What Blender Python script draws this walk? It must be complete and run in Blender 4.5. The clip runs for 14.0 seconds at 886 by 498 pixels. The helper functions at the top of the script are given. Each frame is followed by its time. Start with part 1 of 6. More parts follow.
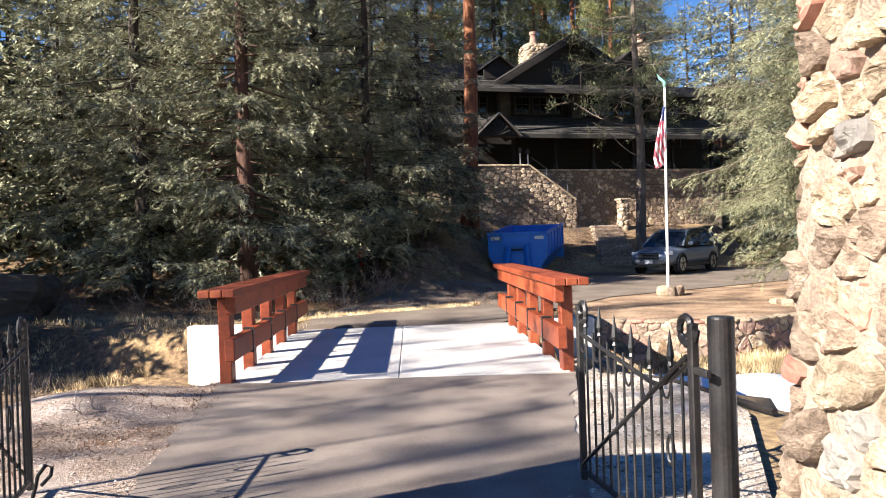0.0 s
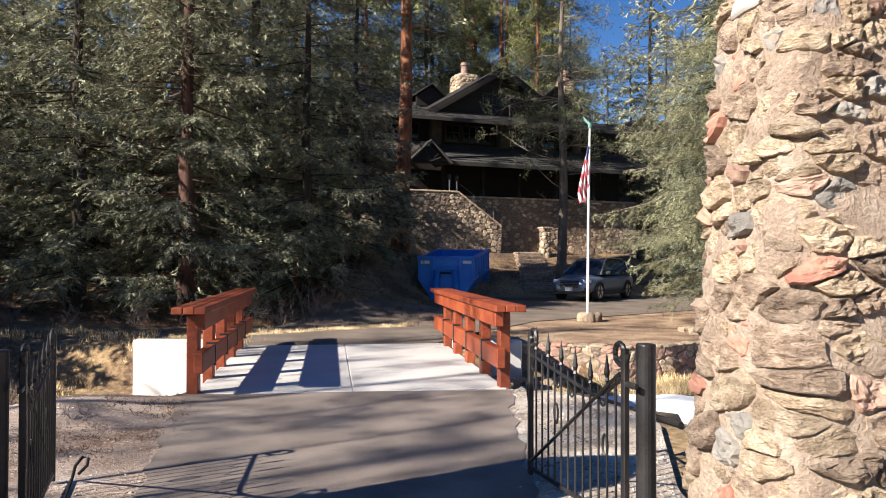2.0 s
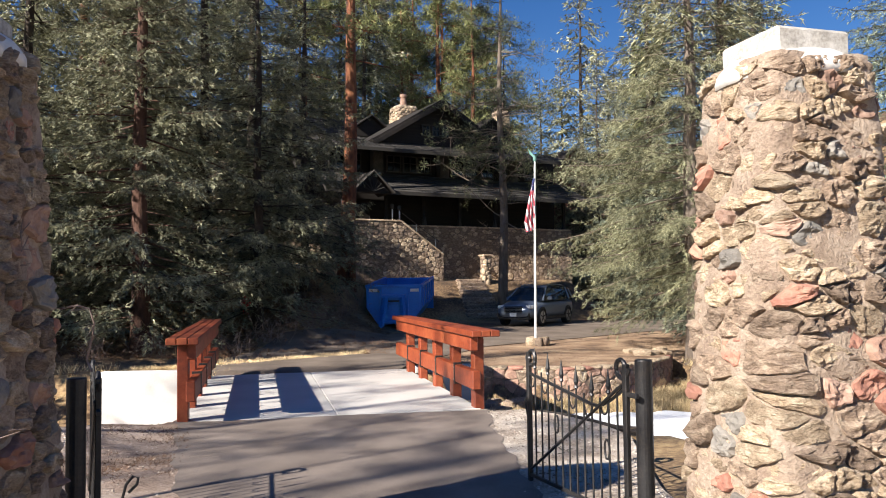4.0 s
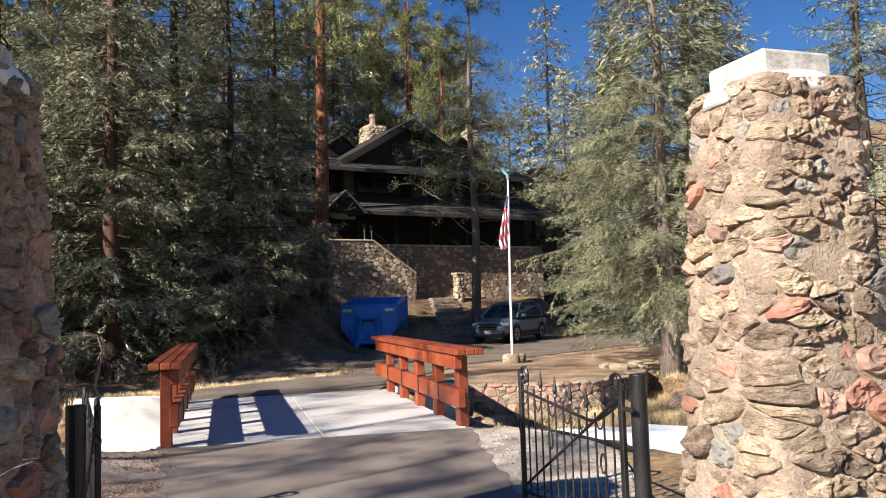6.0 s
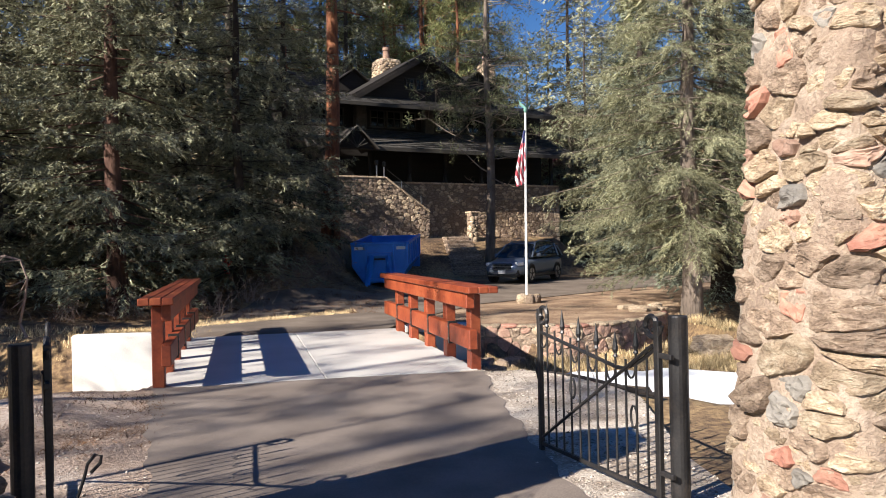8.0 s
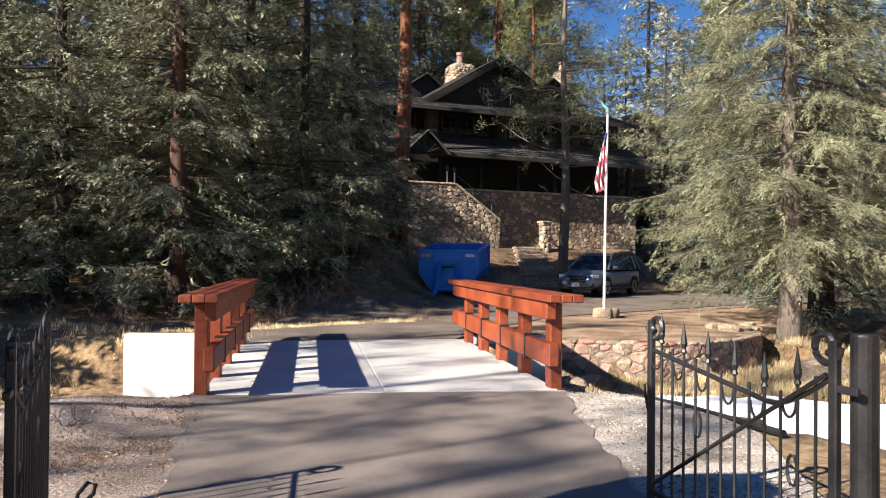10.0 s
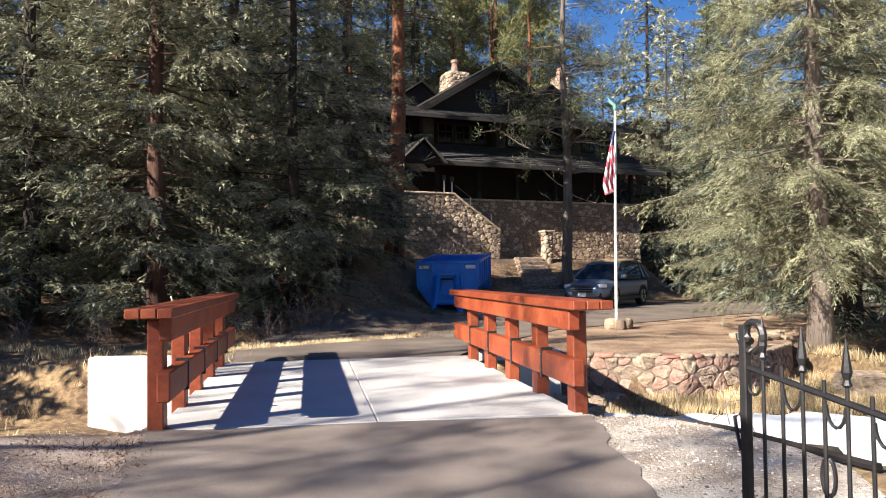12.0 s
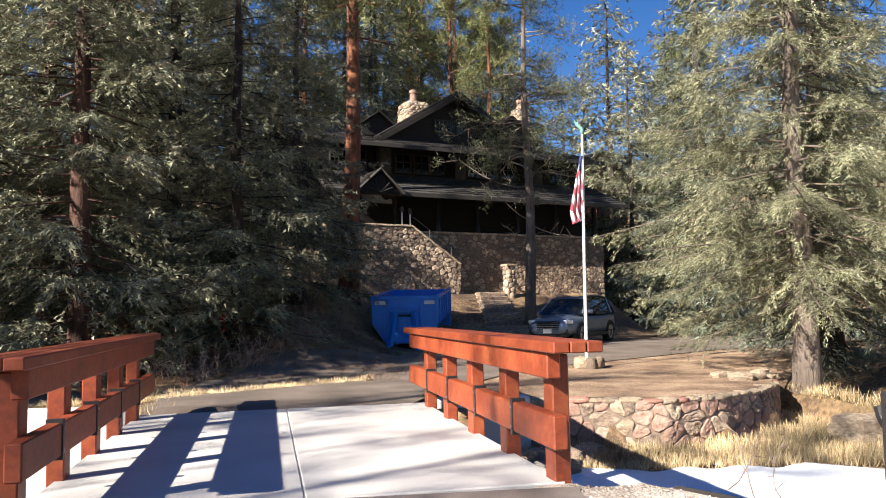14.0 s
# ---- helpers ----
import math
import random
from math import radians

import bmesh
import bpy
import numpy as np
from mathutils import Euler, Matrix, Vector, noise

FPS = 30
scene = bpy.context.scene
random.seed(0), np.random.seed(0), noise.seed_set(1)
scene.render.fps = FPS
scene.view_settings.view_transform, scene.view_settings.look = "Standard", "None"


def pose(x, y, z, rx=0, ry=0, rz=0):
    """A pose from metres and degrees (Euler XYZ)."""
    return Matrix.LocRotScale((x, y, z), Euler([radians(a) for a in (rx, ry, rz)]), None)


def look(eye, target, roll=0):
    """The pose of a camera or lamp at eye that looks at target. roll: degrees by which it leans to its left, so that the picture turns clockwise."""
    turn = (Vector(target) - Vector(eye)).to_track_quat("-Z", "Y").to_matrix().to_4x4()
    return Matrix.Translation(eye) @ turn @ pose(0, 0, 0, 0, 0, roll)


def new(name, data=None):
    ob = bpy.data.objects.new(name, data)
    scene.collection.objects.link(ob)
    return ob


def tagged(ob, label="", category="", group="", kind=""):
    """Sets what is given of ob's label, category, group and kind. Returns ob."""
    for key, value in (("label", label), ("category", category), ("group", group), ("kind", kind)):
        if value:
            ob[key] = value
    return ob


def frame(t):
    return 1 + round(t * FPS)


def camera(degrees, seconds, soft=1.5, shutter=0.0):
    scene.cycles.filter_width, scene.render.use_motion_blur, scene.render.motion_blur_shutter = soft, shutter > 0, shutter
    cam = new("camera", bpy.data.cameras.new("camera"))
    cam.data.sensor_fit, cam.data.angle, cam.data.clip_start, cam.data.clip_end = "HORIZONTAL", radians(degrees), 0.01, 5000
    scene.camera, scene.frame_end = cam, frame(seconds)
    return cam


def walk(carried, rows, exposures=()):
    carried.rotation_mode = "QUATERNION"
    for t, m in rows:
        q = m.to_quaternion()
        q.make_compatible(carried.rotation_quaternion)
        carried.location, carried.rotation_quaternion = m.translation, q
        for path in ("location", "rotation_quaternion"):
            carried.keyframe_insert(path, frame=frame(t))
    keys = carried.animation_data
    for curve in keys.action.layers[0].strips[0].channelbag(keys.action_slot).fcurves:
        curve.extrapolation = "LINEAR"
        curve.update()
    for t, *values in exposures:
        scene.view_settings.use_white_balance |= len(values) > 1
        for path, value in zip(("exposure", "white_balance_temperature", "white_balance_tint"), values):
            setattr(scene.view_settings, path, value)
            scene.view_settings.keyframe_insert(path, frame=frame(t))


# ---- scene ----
cam = camera(58.9, 14.0, soft=1.0)
PATH = [
    (0, (0.179, 0.161, 1.650), (0.076, 2.357, 1.632), -1.9),
    (0.5, (0.160, -0.146, 1.717), (0.077, 2.048, 1.849), -2.5),
    (1, (0.041, -0.474, 1.783), (0.118, 1.716, 1.981), -2.0),
    (1.5, (-0.145, -0.707, 1.797), (-0.029, 1.486, 1.921), -1.6),
    (2, (-0.246, -0.942, 1.778), (-0.123, 1.254, 1.811), 0.1),
    (2.5, (-0.479, -1.192, 1.797), (-0.330, 1.002, 1.795), -0.8),
    (3, (-0.725, -1.384, 1.810), (-0.537, 0.807, 1.857), -1.7),
    (3.5, (-0.872, -1.582, 1.804), (-0.592, 0.598, 1.889), -0.5),
    (6, (-1.195, -1.662, 1.817), (-0.789, 0.495, 1.975), -1.8),
    (6.5, (-1.050, -1.557, 1.813), (-0.657, 0.605, 1.928), -0.0),
    (7, (-0.944, -1.421, 1.778), (-0.584, 0.748, 1.839), 1.4),
    (7.5, (-0.986, -1.177, 1.763), (-0.657, 0.998, 1.804), -0.6),
    (8, (-1.008, -0.831, 1.737), (-0.645, 1.339, 1.730), -1.2),
    (8.5, (-1.016, -0.496, 1.706), (-0.746, 1.686, 1.742), -1.8),
    (11, (-0.889, 1.114, 1.518), (-0.728, 3.308, 1.539), 0.7),
    (11.5, (-0.893, 1.507, 1.487), (-0.757, 3.703, 1.530), -0.7),
    (12, (-0.847, 1.905, 1.458), (-0.665, 4.096, 1.530), -0.7),
    (12.5, (-0.850, 2.340, 1.422), (-0.613, 4.527, 1.487), -1.8),
    (13, (-0.805, 2.742, 1.439), (-0.541, 4.923, 1.563), -1.3),
    (13.5, (-0.702, 3.130, 1.415), (-0.461, 5.310, 1.590), -0.1),
    (14, (-0.602, 3.491, 1.444), (-0.309, 5.665, 1.616), -1.1),
]
EXPOSURES = [(0, 1.82), (0.6, 1.62), (1.3, 1.4), (3.5, 1.24), (6, 1.17), (8.5, 1.17), (11, 1.46), (14, 1.5)]
walk(cam, [(t, look(eye, target, roll)) for t, eye, target, roll in PATH], EXPOSURES)

# ---- world and light ----
SUN_AWAY = Vector((0.845, 0.535))       # the way the shadows run
SUN_UP = radians(31)
world = bpy.data.worlds.new("sky")
scene.world = world
world.use_nodes = True
wn = world.node_tree.nodes
sky = wn.new("ShaderNodeTexSky")
sky.sky_type = "NISHITA"
sky.sun_disc = False
sky.sun_elevation = SUN_UP
sky.sun_rotation = math.atan2(-SUN_AWAY.x, -SUN_AWAY.y)
sky.altitude, sky.air_density, sky.dust_density, sky.ozone_density = 2000, 1.25, 0.0, 1.6
deep = wn.new("ShaderNodeHueSaturation")
deep.inputs["Saturation"].default_value = 1.4
deep.inputs["Hue"].default_value = 0.516
world.node_tree.links.new(sky.outputs[0], deep.inputs["Color"])
world.node_tree.links.new(deep.outputs[0], wn["Background"].inputs[0])
wn["Background"].inputs[1].default_value = 0.047
sun = new("sun", bpy.data.lights.new("sun", "SUN"))
sun.data.energy, sun.data.angle, sun.data.color = 5.2, radians(0.53), (1.0, 0.925, 0.83)
sun.matrix_world = look((0, 0, 60), Vector((SUN_AWAY.x * 60, SUN_AWAY.y * 60, 60 - 60 * SUN_AWAY.length * math.tan(SUN_UP))))

# ---- materials ----


def surf(name, colors, scale=2.0, rough=0.85, bump=0.3, fine=30.0, metal=0.0, stretch=(1, 1, 1), spread=0.25, stops=(0.3, 0.7), dist=0.01):
    """Mottled surface: broad and fine noise over two to four colours, with relief."""
    m = bpy.data.materials.new(name)
    m.use_nodes = True
    nt = m.node_tree
    n, link = nt.nodes, nt.links.new
    b = n["Principled BSDF"]
    tc = n.new("ShaderNodeTexCoord")
    oi = n.new("ShaderNodeObjectInfo")
    mp = n.new("ShaderNodeMapping")
    mp.inputs["Scale"].default_value = stretch
    off = n.new("ShaderNodeVectorMath")
    off.operation = "SCALE"
    off.inputs[0].default_value = (37, 53, 71)
    link(oi.outputs["Random"], off.inputs["Scale"])
    link(off.outputs[0], mp.inputs["Location"])
    link(tc.outputs["Object"], mp.inputs["Vector"])
    a = n.new("ShaderNodeTexNoise")
    a.inputs["Scale"].default_value, a.inputs["Detail"].default_value = scale, 5
    f = n.new("ShaderNodeTexNoise")
    f.inputs["Scale"].default_value, f.inputs["Detail"].default_value = fine, 6
    f.inputs["Roughness"].default_value = 0.65
    link(mp.outputs[0], a.inputs["Vector"])
    link(mp.outputs[0], f.inputs["Vector"])
    mixf = n.new("ShaderNodeMath")
    mixf.operation = "MULTIPLY_ADD"
    mixf.inputs[1].default_value = 0.45
    half = n.new("ShaderNodeMath")
    half.operation = "MULTIPLY"
    half.inputs[1].default_value = 0.55
    link(a.outputs["Fac"], half.inputs[0])
    link(f.outputs["Fac"], mixf.inputs[0])
    link(half.outputs[0], mixf.inputs[2])
    r = n.new("ShaderNodeValToRGB")
    el = r.color_ramp.elements
    while len(el) < len(colors):
        el.new(0.5)
    for i, c in enumerate(colors):
        el[i].position = stops[0] + (stops[1] - stops[0]) * i / max(1, len(colors) - 1)
        el[i].color = (*c, 1)
    link(mixf.outputs[0], r.inputs[0])
    hsv = n.new("ShaderNodeHueSaturation")
    val = n.new("ShaderNodeMapRange")
    val.inputs["To Min"].default_value, val.inputs["To Max"].default_value = 1 - spread, 1 + spread
    link(oi.outputs["Random"], val.inputs[0])
    link(val.outputs[0], hsv.inputs["Value"])
    link(r.outputs[0], hsv.inputs["Color"])
    link(hsv.outputs[0], b.inputs["Base Color"])
    b.inputs["Roughness"].default_value, b.inputs["Metallic"].default_value = rough, metal
    if bump:
        bp = n.new("ShaderNodeBump")
        bp.inputs["Strength"].default_value, bp.inputs["Distance"].default_value = bump, dist
        link(f.outputs["Fac"], bp.inputs["Height"])
        link(bp.outputs[0], b.inputs["Normal"])
    return m


def leafy(name, dark, light, rough=0.6):
    """Needles: each spray its own shade, clumps coloured as sunlit or shaded, some light let through."""
    m = bpy.data.materials.new(name)
    m.use_nodes = True
    n, link = m.node_tree.nodes, m.node_tree.links.new
    b = n["Principled BSDF"]
    g = n.new("ShaderNodeNewGeometry")
    r = n.new("ShaderNodeValToRGB")
    r.color_ramp.elements[0].color, r.color_ramp.elements[1].color = (*dark, 1), (*light, 1)
    link(g.outputs["Random Per Island"], r.inputs[0])
    oi = n.new("ShaderNodeObjectInfo")
    val = n.new("ShaderNodeMapRange")
    val.inputs["To Min"].default_value, val.inputs["To Max"].default_value = 0.75, 1.25
    link(oi.outputs["Random"], val.inputs[0])
    hsv = n.new("ShaderNodeHueSaturation")
    tc = n.new("ShaderNodeTexCoord")
    # Broad noise brightens and dims whole clumps, imitating sun and shade.
    sun_clump = n.new("ShaderNodeTexNoise")
    sun_clump.inputs["Scale"].default_value, sun_clump.inputs["Detail"].default_value = 1.1, 3
    link(tc.outputs["Object"], sun_clump.inputs["Vector"])
    cr = n.new("ShaderNodeMapRange")
    cr.inputs["From Min"].default_value, cr.inputs["From Max"].default_value = 0.35, 0.65
    cr.inputs["To Min"].default_value, cr.inputs["To Max"].default_value = 0.4, 1.75
    link(sun_clump.outputs["Fac"], cr.inputs[0])
    mul = n.new("ShaderNodeMath")
    mul.operation = "MULTIPLY"
    link(val.outputs[0], mul.inputs[0])
    link(cr.outputs[0], mul.inputs[1])
    link(mul.outputs[0], hsv.inputs["Value"])
    link(r.outputs[0], hsv.inputs["Color"])
    link(hsv.outputs[0], b.inputs["Base Color"])
    b.inputs["Roughness"].default_value = rough
    b.inputs["Specular IOR Level"].default_value = 0.15
    t = n.new("ShaderNodeBsdfTranslucent")
    link(hsv.outputs[0], t.inputs["Color"])
    mx = n.new("ShaderNodeMixShader")
    mx.inputs[0].default_value = 0.12
    link(b.outputs[0], mx.inputs[1])
    link(t.outputs[0], mx.inputs[2])
    link(mx.outputs[0], n["Material Output"].inputs[0])
    return m


def plain(name, color, rough=0.5, metal=0.0, **more):
    m = bpy.data.materials.new(name)
    m.use_nodes = True
    b = m.node_tree.nodes["Principled BSDF"]
    b.inputs["Base Color"].default_value = (*color, 1)
    b.inputs["Roughness"].default_value, b.inputs["Metallic"].default_value = rough, metal
    for k, v in more.items():
        b.inputs[k].default_value = v
    return m


M_GROUND = surf("forest_floor", [(0.05, 0.032, 0.02), (0.13, 0.08, 0.045), (0.3, 0.2, 0.1), (0.42, 0.31, 0.16)], 0.35, 0.95, 0.8, 9, spread=0, stops=(0.36, 0.66), dist=0.05)
M_LAWN = surf("dry_lawn", [(0.1, 0.06, 0.036), (0.25, 0.16, 0.098), (0.42, 0.3, 0.19)], 1.2, 0.95, 0.7, 22, spread=0, stops=(0.36, 0.62), dist=0.03)
M_ASPHALT = surf("asphalt", [(0.115, 0.09, 0.075), (0.185, 0.15, 0.126), (0.265, 0.218, 0.184)], 1.6, 0.85, 0.6, 70, spread=0, stops=(0.34, 0.66), dist=0.006)
M_GRAVELROAD = surf("packed_gravel", [(0.07, 0.052, 0.04), (0.14, 0.108, 0.083), (0.23, 0.185, 0.148)], 1.1, 0.95, 0.5, 60, spread=0, dist=0.01)
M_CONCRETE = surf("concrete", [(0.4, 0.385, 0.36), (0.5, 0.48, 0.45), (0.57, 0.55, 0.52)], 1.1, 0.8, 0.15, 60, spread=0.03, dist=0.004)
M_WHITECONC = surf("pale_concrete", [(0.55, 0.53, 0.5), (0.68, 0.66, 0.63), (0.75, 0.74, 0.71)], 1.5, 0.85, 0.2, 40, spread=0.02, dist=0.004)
M_GRAVELBED = surf("gravel_bed", [(0.22, 0.17, 0.13), (0.47, 0.395, 0.325), (0.68, 0.62, 0.54)], 2.2, 0.95, 1.0, 34, spread=0, stops=(0.38, 0.62), dist=0.03)
M_DIRT = surf("dusty_verge", [(0.09, 0.06, 0.046), (0.26, 0.185, 0.14), (0.41, 0.32, 0.26), (0.54, 0.46, 0.4)], 1.1, 0.95, 1.0, 26, spread=0, stops=(0.34, 0.66), dist=0.04)
M_SNOW = surf("crusted_snow", [(0.62, 0.64, 0.68), (0.78, 0.8, 0.83), (0.86, 0.87, 0.88)], 0.8, 0.7, 0.35, 12, spread=0, dist=0.03)
M_WOOD = surf("red_stained_wood", [(0.1, 0.018, 0.008), (0.23, 0.045, 0.016), (0.33, 0.088, 0.032)], 1.6, 0.5, 0.25, 14, stretch=(1, 1, 1), spread=0.18, stops=(0.32, 0.68), dist=0.004)
M_CAP = surf("weathered_cement", [(0.24, 0.22, 0.195), (0.4, 0.375, 0.34), (0.55, 0.525, 0.485)], 5, 0.9, 0.5, 40, spread=0, stops=(0.36, 0.62), dist=0.01)
M_MORTAR = surf("mortar", [(0.25, 0.18, 0.135), (0.38, 0.29, 0.22), (0.5, 0.405, 0.32)], 4, 0.95, 1.0, 40, spread=0, stops=(0.36, 0.64), dist=0.03)
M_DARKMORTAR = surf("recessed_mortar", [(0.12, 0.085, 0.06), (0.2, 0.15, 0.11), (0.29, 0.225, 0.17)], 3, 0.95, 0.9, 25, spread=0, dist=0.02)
M_IRON = surf("black_iron", [(0.02, 0.02, 0.022), (0.032, 0.031, 0.032), (0.06, 0.05, 0.045)], 6, 0.42, 0.15, 50, metal=0.4, spread=0.1)
M_STEEL = surf("galvanised_bracket", [(0.25, 0.26, 0.27), (0.4, 0.41, 0.42)], 5, 0.4, 0.05, 40, metal=0.9)
STONES = [
    surf("buff_stone", [(0.2, 0.14, 0.09), (0.44, 0.335, 0.23), (0.65, 0.545, 0.405)], 7, 0.9, 1.0, 48, stretch=(1, 1, 2), spread=0.25, stops=(0.36, 0.64), dist=0.03),
    surf("tan_stone", [(0.13, 0.09, 0.064), (0.3, 0.218, 0.158), (0.48, 0.38, 0.285)], 8, 0.9, 1.0, 44, stretch=(1, 1, 2.2), spread=0.3, stops=(0.36, 0.64), dist=0.03),
    surf("grey_stone", [(0.11, 0.1, 0.092), (0.19, 0.175, 0.155), (0.29, 0.26, 0.225)], 5, 0.85, 0.7, 22, spread=0.3, dist=0.02),
    surf("red_stone", [(0.22, 0.085, 0.06), (0.33, 0.16, 0.115), (0.44, 0.28, 0.2)], 5, 0.9, 0.7, 22, spread=0.25, dist=0.02),
    surf("pale_quartz", [(0.42, 0.37, 0.3), (0.58, 0.53, 0.45), (0.68, 0.64, 0.57)], 6, 0.8, 0.7, 22, spread=0.12, dist=0.02),
    surf("pinkish_stone", [(0.2, 0.11, 0.08), (0.31, 0.195, 0.145), (0.42, 0.3, 0.235)], 5, 0.9, 0.7, 24, spread=0.25, dist=0.02),
]
M_BARK = surf("grey_bark", [(0.018, 0.013, 0.01), (0.045, 0.033, 0.026), (0.08, 0.063, 0.05)], 3, 0.95, 1.0, 14, stretch=(1, 1, 0.25), spread=0.2, dist=0.05)
M_REDBARK = surf("reddish_spruce_bark", [(0.02, 0.012, 0.01), (0.085, 0.042, 0.03), (0.15, 0.08, 0.058)], 3, 0.95, 1.0, 14, stretch=(1, 1, 0.25), spread=0.2, dist=0.05)
M_PINEBARK = surf("grey_pine_bark", [(0.07, 0.052, 0.042), (0.16, 0.125, 0.1), (0.26, 0.21, 0.17)], 3, 0.95, 1.0, 14, stretch=(1, 1, 0.25), spread=0.1, dist=0.05)
M_PONDBARK = surf("orange_plated_bark", [(0.02, 0.011, 0.008), (0.13, 0.045, 0.022), (0.27, 0.105, 0.048)], 2.6, 0.9, 1.0, 9, stretch=(1, 1, 0.3), spread=0.1, stops=(0.36, 0.6), dist=0.06)
M_SPRUCE = leafy("spruce_needles", (0.14, 0.142, 0.096), (0.31, 0.308, 0.202))
M_BLUESPRUCE = leafy("blue_spruce_needles", (0.15, 0.152, 0.092), (0.33, 0.325, 0.2))
M_SILVERSPRUCE = leafy("silver_spruce_needles", (0.12, 0.14, 0.1), (0.28, 0.315, 0.235))
M_PINE = leafy("pine_needles", (0.1, 0.115, 0.05), (0.3, 0.31, 0.135))
M_GREYPINE = leafy("grey_green_needles", (0.04, 0.05, 0.03), (0.19, 0.2, 0.11))
M_LITTER = leafy("dead_needle_litter", (0.07, 0.035, 0.02), (0.24, 0.14, 0.085), 0.9)
# Rock darkened in colour to stand for shade on the boulder and piers.
M_SHADEROCK = surf("shaded_rock", [(0.03, 0.026, 0.022), (0.07, 0.06, 0.05), (0.13, 0.11, 0.095)], 1.5, 0.9, 0.8, 12, spread=0.2, dist=0.05)
M_DRYGRASS = leafy("dry_grass_blades", (0.3, 0.21, 0.11), (0.68, 0.55, 0.33), 0.8)
M_TWIG = surf("bare_twigs", [(0.14, 0.1, 0.08), (0.3, 0.225, 0.19)], 4, 0.9, 0.2, 30, spread=0.2)
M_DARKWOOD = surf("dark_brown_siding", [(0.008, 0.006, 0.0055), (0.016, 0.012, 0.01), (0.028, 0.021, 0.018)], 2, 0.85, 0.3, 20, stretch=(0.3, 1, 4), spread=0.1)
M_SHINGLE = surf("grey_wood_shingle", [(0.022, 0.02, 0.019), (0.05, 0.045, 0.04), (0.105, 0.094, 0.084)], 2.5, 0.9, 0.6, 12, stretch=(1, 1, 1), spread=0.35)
M_REDROOF = surf("maroon_metal_siding", [(0.08, 0.025, 0.025), (0.12, 0.04, 0.038), (0.15, 0.055, 0.05)], 1, 0.6, 0.1, 20)
M_GLASS = plain("dark_window_glass", (0.01, 0.012, 0.014), 0.12, 0.0)
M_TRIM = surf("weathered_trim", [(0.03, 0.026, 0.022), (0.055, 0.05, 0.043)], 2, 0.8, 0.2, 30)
M_BLUE = surf("blue_painted_steel", [(0.01, 0.11, 0.46), (0.015, 0.19, 0.68), (0.024, 0.25, 0.78)], 1.6, 0.45, 0.1, 25, spread=0.05)
M_WHITEPAINT = surf("white_paint", [(0.7, 0.7, 0.68), (0.82, 0.82, 0.8)], 3, 0.5, 0.05, 30, spread=0.02)

# ---- mesh building ----


